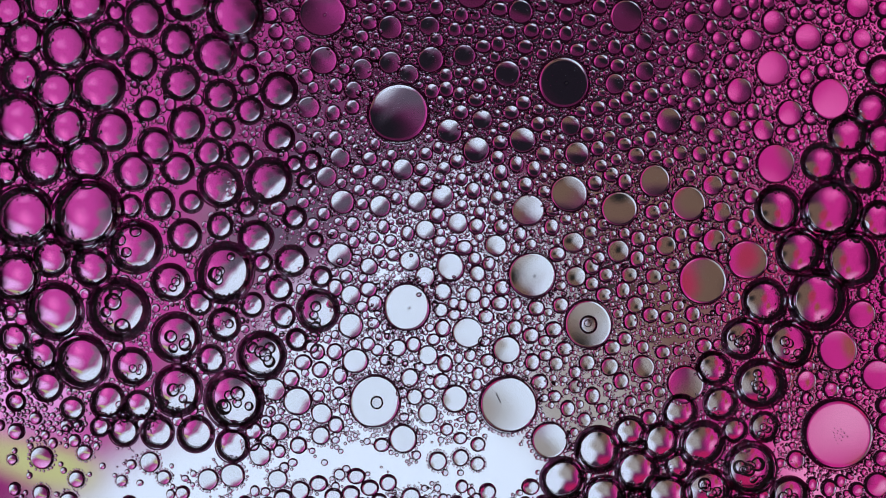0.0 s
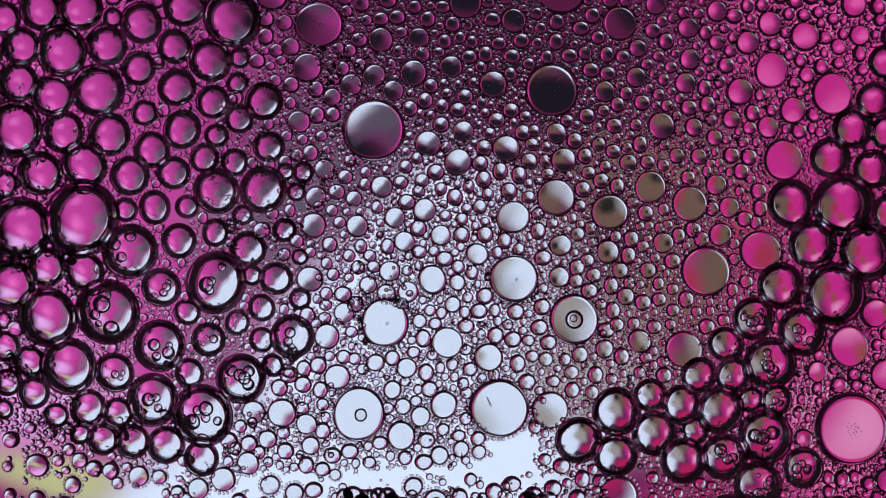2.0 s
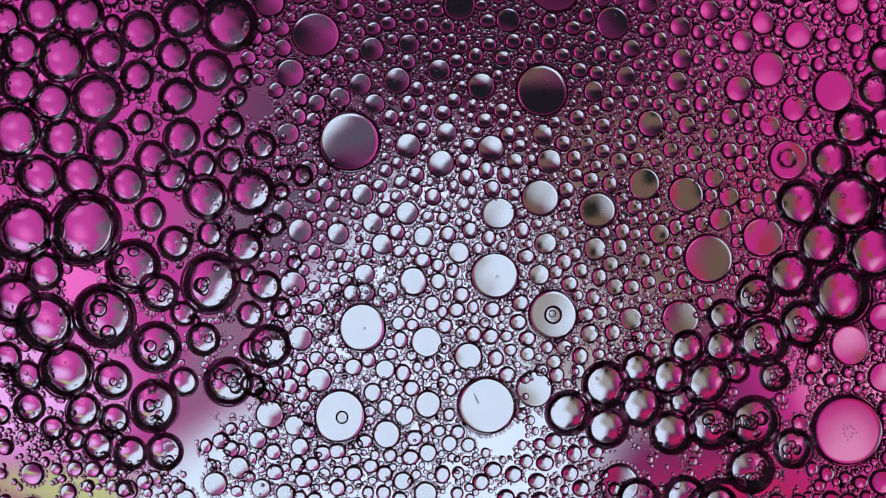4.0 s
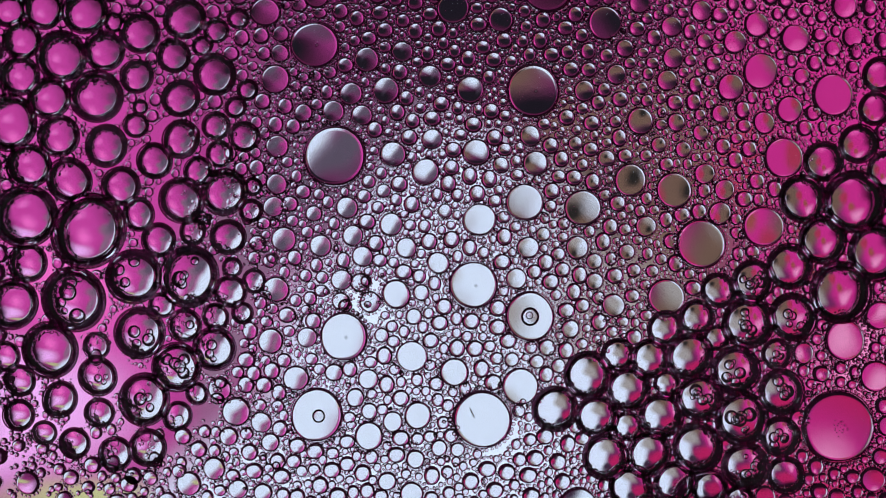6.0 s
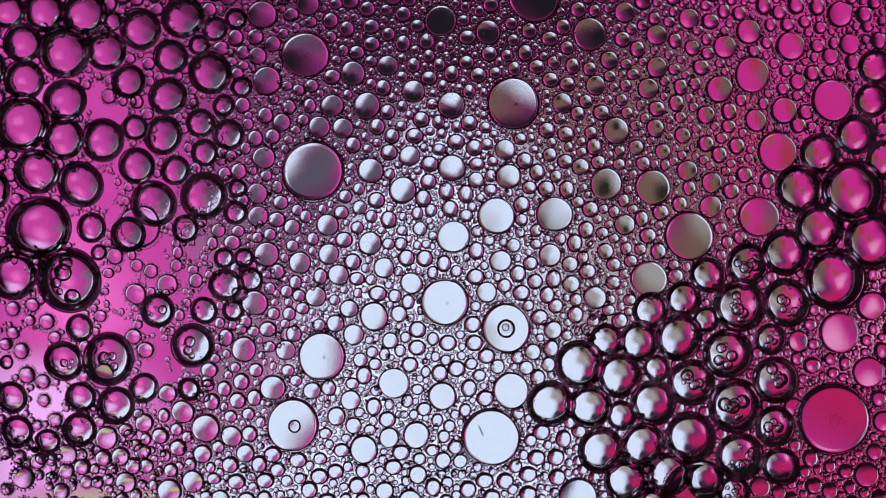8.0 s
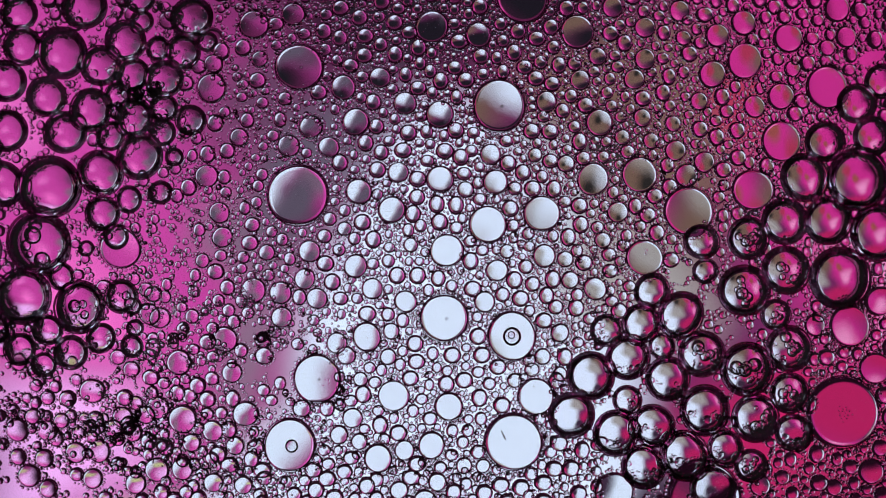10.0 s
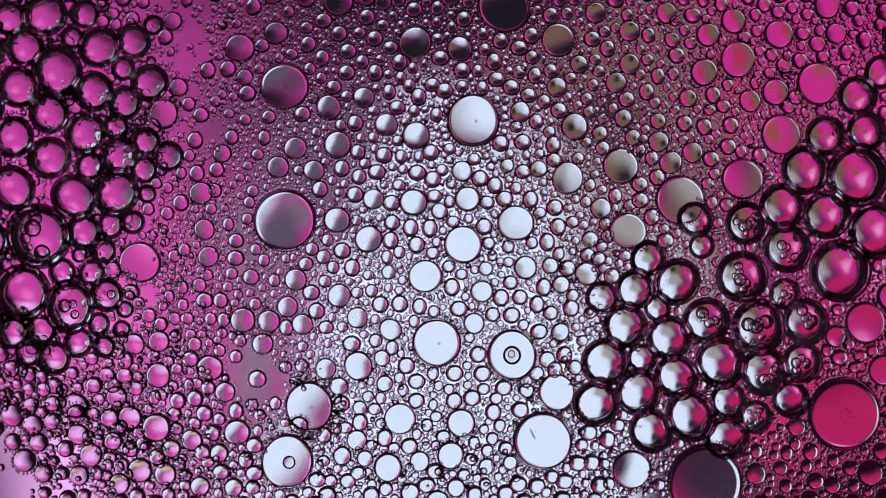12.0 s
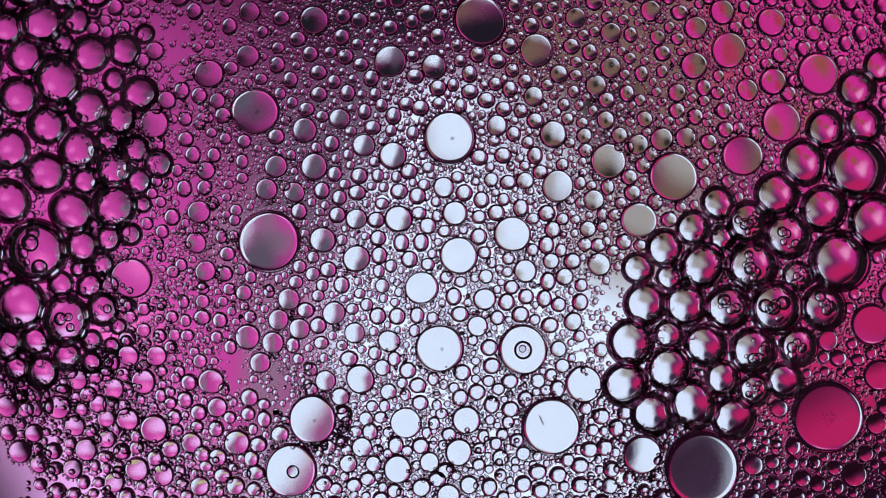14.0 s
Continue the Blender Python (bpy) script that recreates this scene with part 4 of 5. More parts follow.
def air_bubble(side, r, stops, cluttered=False, burst=None):
    """A bubble with one stop for each stretch of time, about which it drifts with the foam.
    Where a stop is None the bubble has burst, or has not come up yet, and is down below the sheet."""
    ob = new("air_bubble", AIR_MESHES[draw.randrange(4)] if r > 0.5 else AIR_MESHES[4])
    s = draw.uniform(0.96, 1.04)
    ob.scale = (1.04 * r * MM * s, 1.04 * r * MM / s, 1.04 * r * MM)
    tagged(ob, FOAM_LABELS[side], "air bubble", side + " foam")
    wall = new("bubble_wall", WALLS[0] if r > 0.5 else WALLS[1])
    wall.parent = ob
    tagged(wall, "soapy rim of the bubble, tinted dark in place of total reflection")
    if cluttered:
        for _ in range(draw.randint(3, 6) if side == "left" else draw.randint(6, 10)):
            a, d, q = draw.uniform(0, 2 * math.pi), draw.uniform(0.1, 0.6), draw.uniform(0.1, 0.3)
            inner = new("inner_bubble", INNER)
            inner.parent = ob
            inner.location, inner.scale = (d * math.cos(a), d * math.sin(a), AIR_TALL - 0.25 * d * d), (q, q, q)
            tagged(inner, "tiny air bubble clinging to the larger one")
    spans, course = FOAM_FLOWS[side], {}
    for (span, flow), stop in zip(spans, stops):
        if stop is not None:
            course.update({t: np.array(p) for t, p in zip(span, flow.path(stop)[0]) if not burst or t < burst})
    FOAM.append((ob, side, r, stops, burst, course))


def settle_foam():
    """Presses overlapping bubbles apart at each time, then notes the way of each."""
    for t in TIMES + (8.2,):
        here = [(side, r, course) for ob, side, r, stops, burst, course in FOAM if t in course]
        spots = np.array([course[t] for side, r, course in here])
        reach = np.array([r for side, r, course in here])
        for _ in range(30):
            d = spots[:, None] - spots[None]
            gap = np.sqrt((d * d).sum(2)) + np.eye(len(here)) * 99 + 1e-6
            over = np.maximum(0.97 * (reach[:, None] + reach[None]) - gap, 0) / gap
            spots = spots + 0.3 * (d * over[..., None] * (reach[None] / (reach[:, None] + reach[None]))[..., None]).sum(1)
        for (side, r, course), p in zip(here, spots):
            course[t] = p
    for ob, side, r, stops, burst, course in FOAM:
        FOAM_PATHS.append((side, np.array([course.get(t, AWAY) for t in TIMES]), r))
        rows = [(t, *course[t], 0.0) for t in sorted(course)]
        spans, there = FOAM_FLOWS[side], [stop is not None for stop in stops]
        first, last = there.index(True), len(stops) - 1 - there[::-1].index(True)
        if first:
            before, after = spans[first - 1][0][-1], spans[first][0][0]
            t, (x, y) = before + (after - before) * draw.uniform(0.35, 0.85), rows[0][1:3]
            rows = [(0, x, y, SUNK), (t - 0.07, x, y, SUNK), (t, x, y, 0.0)] + rows
        if burst is None and last < len(stops) - 1:
            before, after = spans[last][0][-1], spans[last + 1][0][0]
            burst = before + (after - before) * (draw.uniform(0.45, 0.85) if after - before < 1 else draw.uniform(0.15, 0.7))
        if burst:
            x, y = rows[-1][1:3]
            rows += [(burst, x, y, 0.0), (burst + 0.07, x, y, SUNK), (14, x, y, SUNK)]
        FOAM_ROWS.append(rows)
        MOVES.append((ob, [(t, x, y, z + 0.01) for t, x, y, z in rows], draw.uniform(0, 360)))


air_bubble("left", 0.74, ((-19.39, 10.59), (-19.36, 10.54), (-19.40, 10.58), (-19.30, 10.25)))
air_bubble("left", 0.86, ((-17.73, 10.98), (-17.80, 10.65), (-17.75, 10.58), None))
air_bubble("left", 0.92, ((-15.98, 10.95), (-15.90, 10.53), (-15.93, 10.48), (-17.70, 10.45)))
air_bubble("left", 0.41, ((-14.55, 10.53), (-14.60, 10.08), (-14.73, 10.15), None))
air_bubble("left", 0.85, ((-13.30, 10.28), (-13.43, 9.65), (-13.45, 9.78), (-15.91, 8.07)), burst=11.13)
air_bubble("left", 0.86, ((-11.35, 11.03), (-11.48, 10.33), (-11.55, 10.28), (-15.25, 9.00)))
air_bubble("left", 1.17, ((-9.22, 10.48), None, None, None))
air_bubble("left", 0.80, ((-18.61, 9.34), (-18.72, 9.21), (-18.68, 9.15), (-18.53, 8.93)))
air_bubble("left", 1.06, ((-16.85, 9.08), (-16.90, 8.47), (-16.82, 8.75), (-17.18, 7.93)))
air_bubble("left", 0.84, ((-14.85, 9.28), (-14.98, 8.72), (-15.00, 8.83), (-15.38, 6.95)))
air_bubble("left", 0.71, ((-11.80, 9.22), (-11.98, 8.65), (-12.10, 8.53), (-13.85, 9.22)))
air_bubble("left", 0.88, ((-10.10, 8.65), (-10.23, 7.73), (-10.35, 7.83), None))
air_bubble("left", 0.44, ((-8.68, 8.83), (-8.93, 7.03), (-8.95, 7.20), None))
air_bubble("left", 0.83, ((-18.73, 7.78), (-18.68, 7.65), (-18.62, 7.45), (-17.50, 6.03)))
air_bubble("left", 1.09, ((-15.30, 7.23), (-15.30, 6.53), None, None))
air_bubble("left", 0.70, ((-13.43, 8.22), (-13.60, 7.65), (-13.98, 7.45), (-14.08, 6.53)))
air_bubble("left", 0.78, ((-11.65, 7.40), (-11.98, 6.78), (-12.23, 6.78), (-13.40, 7.20)))
air_bubble("left", 0.69, ((-9.90, 6.83), None, None, None))
air_bubble("left", 0.78, ((-7.28, 7.03), None, None, None))
air_bubble("left", 0.45, ((-8.68, 7.73), (-9.60, 6.28), (-9.75, 6.38), None))
air_bubble("left", 0.88, ((-17.30, 7.03), (-17.35, 6.65), (-16.80, 6.53), (-17.48, 4.05)))
air_bubble("left", 1.17, ((-18.98, 5.73), (-19.10, 5.65), (-18.88, 5.60), None))
air_bubble("left", 0.87, ((-16.73, 5.40), (-16.85, 5.03), (-16.88, 4.98), None))
air_bubble("left", 0.88, ((-14.78, 5.23), (-15.10, 4.53), (-15.10, 4.83), (-15.85, 5.15)))
air_bubble("left", 0.53, ((-13.15, 6.23), (-13.98, 5.48), (-13.70, 5.40), (-14.40, 5.65)))
air_bubble("left", 0.79, ((-11.40, 5.53), (-12.45, 5.05), (-12.43, 5.05), (-14.40, 4.35)))
air_bubble("left", 0.59, ((-8.60, 6.15), (-10.73, 5.53), (-10.78, 5.60), (-13.20, 4.73)))
air_bubble("left", 0.49, ((-9.78, 5.33), None, None, None))
air_bubble("left", 0.75, ((-12.80, 4.58), (-13.55, 4.00), (-13.60, 3.70), None))
air_bubble("left", 0.92, ((-17.85, 3.78), (-18.18, 3.78), (-18.05, 3.43), None))
air_bubble("left", 0.94, ((-15.90, 3.98), (-16.48, 3.03), (-16.10, 2.88), (-16.40, 2.30)))
air_bubble("left", 0.81, ((-13.73, 3.45), (-14.73, 2.78), None, None))
air_bubble("left", 0.69, ((-11.80, 3.58), None, None, None))
air_bubble("left", 0.60, ((-10.40, 4.28), (-11.98, 3.53), (-11.90, 3.50), (-15.73, 3.70)))
air_bubble("left", 0.56, ((-9.03, 4.15), (-10.85, 4.23), (-10.60, 4.28), (-13.30, 3.53)))
air_bubble("left", 0.64, ((-7.28, 4.95), (-9.47, 4.95), (-9.53, 5.08), (-12.25, 4.15)))
air_bubble("left", 0.57, ((-19.48, 3.40), None, None, None))
air_bubble("left", 0.94, ((-9.90, 2.83), (-12.73, 2.23), (-12.85, 2.02), None))
air_bubble("left", 0.96, ((-7.73, 3.03), (-10.73, 2.40), (-10.62, 2.35), (-14.53, 2.50)))
air_bubble("left", 0.44, ((-5.85, 3.90), None, None, None))
air_bubble("left", 0.36, ((-6.60, 3.78), None, None, None))
air_bubble("left", 0.38, ((-6.10, 3.03), (-9.35, 2.65), (-9.12, 2.70), (-13.15, 2.45)))
air_bubble("left", 1.31, ((-18.65, 1.48), (-18.48, 1.58), (-17.95, 0.95), (-17.84, 2.27)), burst=11.33)
air_bubble("left", 1.54, ((-15.85, 1.65), (-15.85, 0.65), None, None))
air_bubble("left", 0.50, ((-13.90, 1.90), None, None, None))
air_bubble("left", 0.68, ((-12.60, 2.02), (-14.15, 1.53), None, None))
air_bubble("left", 0.49, ((-11.18, 2.10), None, None, None))
air_bubble("left", 0.42, ((-8.72, 1.85), None, None, None))
air_bubble("left", 0.49, ((-6.60, 1.40), (-9.35, 1.65), (-9.22, 1.62), (-13.85, 1.18)))
air_bubble("left", 1.13, ((-13.68, 0.10), (-14.28, -1.28), None, None), True)
air_bubble("left", 0.72, ((-11.48, 0.58), (-13.35, 0.40), (-13.98, 0.65), (-15.85, 0.80)))
air_bubble("left", 0.56, ((-9.90, 1.03), (-12.05, 0.83), (-11.45, 0.90), (-14.95, 1.07)))
air_bubble("left", 0.74, ((-8.30, 0.48), (-10.35, 0.58), None, None))
air_bubble("left", 0.81, ((-17.48, -0.43), (-18.48, -0.68), None, None))
air_bubble("left", 0.83, ((-15.60, -0.85), None, None, None))
air_bubble("left", 1.06, ((-18.98, -1.23), (-19.23, -2.60), None, None))
air_bubble("left", 0.80, ((-12.10, -1.48), None, None, None), True)
air_bubble("left", 1.25, ((-9.68, -1.05), (-11.85, -1.15), None, None), True)
air_bubble("left", 0.42, ((-8.03, -0.55), (-9.98, -0.73), (-9.73, -0.40), None))
air_bubble("left", 0.68, ((-6.73, -0.53), (-9.90, -1.78), (-9.62, -1.58), None))
air_bubble("left", 0.45, ((-5.40, -1.23), (-9.40, -2.68), (-9.33, -2.73), None))
air_bubble("left", 0.34, ((-5.68, 0.40), None, None, None))
air_bubble("left", 1.22, ((-17.23, -2.73), None, None, None))
air_bubble("left", 1.32, ((-14.40, -2.68), (-16.73, -2.40), (-16.60, -1.38), (-17.90, 0.58)), True)
air_bubble("left", 0.54, ((-10.85, -2.40), (-13.23, -2.48), None, None))
air_bubble("left", 0.52, ((-8.47, -2.48), None, None, None))
air_bubble("left", 0.52, ((-7.10, -2.98), None, None, None))
air_bubble("left", 0.36, ((-19.23, -2.80), None, None, None))
air_bubble("left", 0.65, ((-19.10, -3.98), (-19.60, -4.98), None, None))
air_bubble("left", 1.06, ((-11.85, -3.93), (-14.43, -3.60), None, None), True)
air_bubble("left", 0.70, ((-9.73, -3.35), (-12.15, -3.30), (-12.68, -2.73), (-15.05, -2.10)), True)
air_bubble("left", 0.90, ((-5.55, -2.73), (-10.78, -4.55), (-11.12, -4.28), None), True)
air_bubble("left", 0.47, ((-6.48, -4.03), (-11.40, -6.05), (-11.28, -6.23), (-15.05, -4.33)))
air_bubble("left", 0.56, ((-7.28, -1.73), (-10.60, -2.90), (-10.62, -2.73), None))
air_bubble("left", 1.16, ((-16.03, -4.98), (-17.85, -4.60), None, None))
air_bubble("left", 0.66, ((-17.85, -4.73), (-18.98, -5.98), (-19.18, -6.60), (-20.23, -2.98)))
air_bubble("left", 0.81, ((-13.80, -5.23), (-16.30, -5.48), (-16.85, -4.98), None), True)
air_bubble("left", 0.61, ((-10.30, -4.90), None, None, None))
air_bubble("left", 1.02, ((-8.05, -4.73), (-12.73, -4.98), None, None), True)
air_bubble("left", 1.07, ((-11.80, -6.28), (-14.48, -6.03), (-14.85, -4.88), (-16.55, -2.50)), True)
air_bubble("left", 1.25, ((-9.28, -6.73), None, None, None), True)
air_bubble("left", 0.57, ((-18.85, -5.60), None, None, None))
air_bubble("left", 0.67, ((-17.60, -6.10), (-18.90, -7.48), (-18.93, -8.12), (-19.05, -3.80)))
air_bubble("left", 0.42, ((-18.98, -6.78), None, None, None))
air_bubble("left", 0.52, ((-16.48, -7.10), (-17.90, -8.05), (-17.57, -8.55), (-18.35, -4.62)))
air_bubble("left", 0.75, ((-14.90, -6.78), (-17.48, -6.60), None, None))
air_bubble("left", 0.63, ((-13.53, -6.93), (-16.10, -6.85), (-16.10, -6.58), (-17.85, -3.55)))
air_bubble("left", 0.43, ((-15.23, -7.90), None, None, None))
air_bubble("left", 0.65, ((-14.18, -8.10), (-16.73, -8.22), None, None))
air_bubble("left", 0.71, ((-12.68, -8.15), (-14.98, -8.22), (-16.15, -8.03), (-17.38, -4.78)))
air_bubble("left", 0.78, ((-10.98, -8.22), (-13.40, -7.68), (-14.53, -6.95), None))
air_bubble("left", 0.73, ((-9.35, -8.72), None, None, None))
air_bubble("left", 0.42, (None, (-10.68, 9.08), (-10.85, 9.08), (-12.88, 9.95)))
air_bubble("left", 0.51, (None, (-8.97, -1.35), (-8.60, -1.38), None))
air_bubble("left", 0.62, (None, (-12.48, -6.60), (-13.30, -6.18), (-16.30, -4.20)))
air_bubble("left", 0.52, (None, (-10.10, 9.73), (-10.15, 9.78), None))
air_bubble("left", 0.44, (None, (-9.15, 10.28), (-9.20, 10.23), None))
air_bubble("left", 0.31, (None, (-13.68, 6.28), None, None))
air_bubble("left", 0.57, (None, (-16.23, -4.28), (-16.15, -3.50), (-16.90, -1.15)))
air_bubble("left", 0.61, (None, None, (-15.62, 0.95), None))
air_bubble("left", 0.99, (None, None, (-19.12, -1.18), (-20.35, 0.28)))
air_bubble("left", 0.33, (None, None, (-15.30, -0.15), (-16.15, -0.23)))
air_bubble("left", 0.41, (None, None, (-8.85, -0.40), None))
air_bubble("left", 0.29, (None, None, (-19.40, -5.03), (-19.40, -0.70)))
air_bubble("left", 0.87, (None, None, (-20.35, 8.03), (-18.88, 7.20)))
air_bubble("left", 0.96, (None, None, (-20.48, 2.78), (-19.18, 2.73)))
air_bubble("left", 0.55, (None, None, (-20.35, 1.03), None))
air_bubble("left", 0.87, (None, None, (-20.60, 5.28), (-19.12, 4.98)))
air_bubble("left", 0.61, (None, None, None, (-15.93, 10.45)))
air_bubble("left", 0.47, (None, None, None, (-16.40, 9.38)))
air_bubble("left", 0.50, (None, None, None, (-14.18, 7.98)))
air_bubble("left", 0.22, (None, None, None, (-13.10, 7.88)))
air_bubble("left", 0.52, (None, None, None, (-15.10, -0.05)))
air_bubble("left", 0.55, (None, None, None, (-15.62, -1.07)))
air_bubble("left", 1.16, (None, None, None, (-18.68, -1.93)))
air_bubble("left", 0.36, (None, None, None, (-14.23, -2.62)))
air_bubble("left", 0.47, (None, None, None, (-15.30, -3.33)))
air_bubble("left", 0.36, (None, None, None, (-14.28, -3.55)))
air_bubble("left", 0.83, (None, None, None, (-20.35, 8.78)))
air_bubble("left", 0.96, ((-21.43, 7.15), (-21.64, 6.72), (-21.50, 6.40), (-20.48, 6.28)))
air_bubble("left", 0.83, ((-21.75, 4.27), (-21.87, 3.91), (-21.61, 3.38), (-20.48, 3.78)))
air_bubble("left", 0.96, (None, None, None, (-20.10, 11.78)))
air_bubble("left", 0.91, ((-15.71, 12.88), (-16.15, 12.27), (-16.21, 12.25), (-18.35, 12.03)))
air_bubble("left", 0.77, ((-13.34, 13.04), (-13.77, 12.38), (-13.90, 12.35), (-16.85, 11.78)))
air_bubble("left", 0.69, ((-11.47, 12.83), (-11.90, 12.13), (-12.05, 12.09), (-15.10, 11.73)))
air_bubble("left", 0.66, (None, None, None, (-16.28, 9.97)), burst=11.1)
air_bubble("right", 0.70, ((19.53, 7.90), None, None))
air_bubble("right", 0.75, ((19.07, 6.28), (19.35, 7.90), None))
air_bubble("right", 0.85, ((18.03, 5.10), None, None))
air_bubble("right", 0.72, ((19.48, 4.90), (19.15, 6.40), (19.40, 8.15)))
air_bubble("right", 0.83, ((16.78, 3.85), (16.82, 4.03), (16.98, 5.33)))
air_bubble("right", 0.80, ((18.70, 3.33), (19.55, 3.55), (18.73, 5.50)))
air_bubble("right", 0.99, ((14.90, 1.78), (15.90, 2.40), (16.03, 3.85)))
air_bubble("right", 1.28, ((17.23, 1.78), (18.22, 2.27), (18.40, 3.62)))
air_bubble("right", 0.83, ((19.40, 1.28), None, None))
air_bubble("right", 0.99, ((15.83, -0.15), (16.88, 0.75), (16.90, 1.78)))
air_bubble("right", 1.16, ((18.15, -0.48), (19.15, 0.03), (19.15, 1.15)))
air_bubble("right", 0.95, ((14.28, -2.30), (15.28, -0.48), (14.78, 2.35)))
air_bubble("right", 1.27, ((16.65, -2.23), (17.57, -1.68), (17.65, -0.48)))
air_bubble("right", 0.87, ((13.28, -3.98), (13.65, -1.10), (13.53, 1.28)), True)
air_bubble("right", 0.99, ((15.40, -4.23), (15.40, -2.73), (15.28, 0.65)), True)
air_bubble("right", 0.73, ((12.03, -5.30), (11.98, -1.48), (12.28, 2.02)))
air_bubble("right", 1.06, ((14.10, -5.98), (13.28, -2.85), (13.73, -0.73)), True)
air_bubble("right", 0.74, ((10.53, -7.23), (9.41, -3.08), (11.10, 0.95)))
air_bubble("right", 0.73, ((12.33, -6.85), (10.90, -2.55), None))
air_bubble("right", 0.68, ((8.33, -8.15), (7.40, -4.35), (8.65, -0.85)))
air_bubble("right", 0.81, ((9.66, -8.59), (8.82, -4.37), (9.85, 0.03)))
air_bubble("right", 0.96, ((11.53, -8.65), (10.64, -4.23), (11.53, -0.73)))
air_bubble("right", 0.53, ((12.98, -8.05), (11.78, -3.52), (12.48, 0.53)))
air_bubble("right", 0.64, ((14.28, -7.90), (14.65, -4.35), (15.73, -1.23)), True)
air_bubble("right", 0.99, ((6.90, -8.90), (6.15, -5.35), (8.33, -4.23)))
air_bubble("right", 0.95, ((5.33, -10.23), (4.78, -6.98), (8.15, -5.98)))
air_bubble("right", 0.91, ((8.64, -9.81), (7.90, -5.90), (8.97, -2.43)))
air_bubble("right", 0.55, ((10.38, -9.68), (9.60, -5.60), (10.03, -1.23)))
air_bubble("right", 1.11, ((13.65, -9.73), (13.03, -7.23), (14.78, -2.60)), True)
air_bubble("right", 0.88, ((7.15, -10.98), (6.58, -7.22), None))
air_bubble("right", 0.96, ((11.78, -10.73), (11.10, -6.23), (12.65, -2.60)), True)
air_bubble("right", 0.92, ((9.98, -10.92), (9.40, -7.10), (10.78, -2.48)))
air_bubble("right", 0.83, ((15.40, -10.98), (14.78, -8.10), (15.78, -4.35)), True)
air_bubble("right", 0.99, ((13.34, -11.92), (13.20, -9.47), (13.78, -4.53)), True)
air_bubble("right", 0.82, (None, (18.40, 4.83), (18.40, 7.15)))
air_bubble("right", 0.78, (None, (15.03, -9.85), (15.15, -5.85)))
air_bubble("right", 1.01, (None, (12.73, -4.98), None), True)
air_bubble("right", 0.95, (None, (14.85, -6.10), (16.90, -2.60)), True)
air_bubble("right", 0.61, (None, (7.92, -7.61), (10.03, -3.85)))
air_bubble("right", 0.95, (None, (7.03, -9.10), (10.10, -5.40)))
air_bubble("right", 0.91, (None, (8.90, -8.93), None))
air_bubble("right", 1.04, (None, (11.03, -8.60), (12.71, -4.07)), burst=12.3)
air_bubble("right", 0.90, ((8.50, -14.00), (8.15, -10.60), (11.65, -4.28)))
air_bubble("right", 0.88, ((10.48, -13.87), (10.03, -10.35), None))
air_bubble("right", 0.76, ((12.10, -13.90), (11.65, -10.48), (12.34, -5.84)))
air_bubble("right", 0.69, ((13.30, -14.23), (12.90, -10.98), (13.81, -6.32)), True)
air_bubble("right", 0.91, ((7.98, -15.21), (7.73, -12.00), (9.41, -7.23)))
air_bubble("right", 1.04, ((9.85, -15.17), (9.51, -11.86), (11.11, -6.83)))
air_bubble("right", 0.91, ((11.09, -15.87), (10.76, -12.64), (12.76, -7.40)))
settle_foam()


# ---- smaller drops between the large ones ----
def drop(x, y, r, x_end=None, y_end=None, late=False):
    """A drop at its place at the start; where its place at the end is known too, its course is bent to it."""
    if late:
        x, y = FLOW.origin(OPEN_FLOW.path((x, y))[0, AT_14], AT_14)[0]
    path = FLOW.path((x, y))[0]
    if x_end is not None:
        miss = np.array((x_end, y_end)) - path[-1]
        path = path + np.array(TIMES)[:, None] / TIMES[-1] * miss
    # it gives way to the drops and bubbles that are there already
    there = DROP_PATHS + [(p, q) for side, p, q in FOAM_PATHS]
    for _ in range(6):
        for other, q in there:
            d = path - other
            gap = np.linalg.norm(d, axis=1) + 1e-6
            path = path + d * (np.maximum(1.02 * (r + q) - gap, 0) / gap)[:, None]
    near = np.min([np.linalg.norm(path - other, axis=1) - 0.8 * (r + q) for other, q in there], axis=0)
    seen = (np.abs(path[:, 0]) < 20) & (np.abs(path[:, 1]) < 11.5)
    if ((near < 0) & seen).sum() > 3:
        return
    DROP_PATHS.append((path, r))
    oil_drop(r, path)


DROP_PATHS = [(np.array(course), r) for name, (course, r) in COURSES.items() if name not in FOAM_COURSES]
drop(-2.35, 9.83, 0.60, -6.15, 5.28)
drop(-0.60, 9.90, 0.50)
drop(8.15, 10.33, 0.78, 4.15, 8.83)
drop(-3.60, 7.98, 0.53, -7.85, 2.65)
drop(-2.35, 8.28, 0.55)
drop(-0.55, 8.40, 0.65, -5.73, 3.65)
drop(0.95, 8.60, 0.55)
drop(1.73, 5.73, 0.50, -3.85, 1.33)
drop(2.85, 7.78, 0.66, -2.23, 4.15)
drop(1.48, 4.40, 0.65, -3.85, -0.43)
drop(3.53, 4.83, 0.65, -1.98, 1.33)
drop(5.65, 5.48, 0.50, 0.03, 2.73)
drop(5.95, 4.23, 0.60, 0.53, 1.58)
drop(-1.80, 3.53, 0.53, -6.85, -2.23)
drop(0.03, 3.58, 0.35)
drop(-2.85, 2.95, 0.40)
drop(-4.48, 2.08, 0.60)
drop(-2.80, 1.90, 0.53, -8.35, -3.98)
drop(-1.15, 2.10, 0.50, -7.35, -3.40)
drop(-0.03, 2.35, 0.56, -4.85, -2.85)
drop(2.40, 2.27, 0.35)
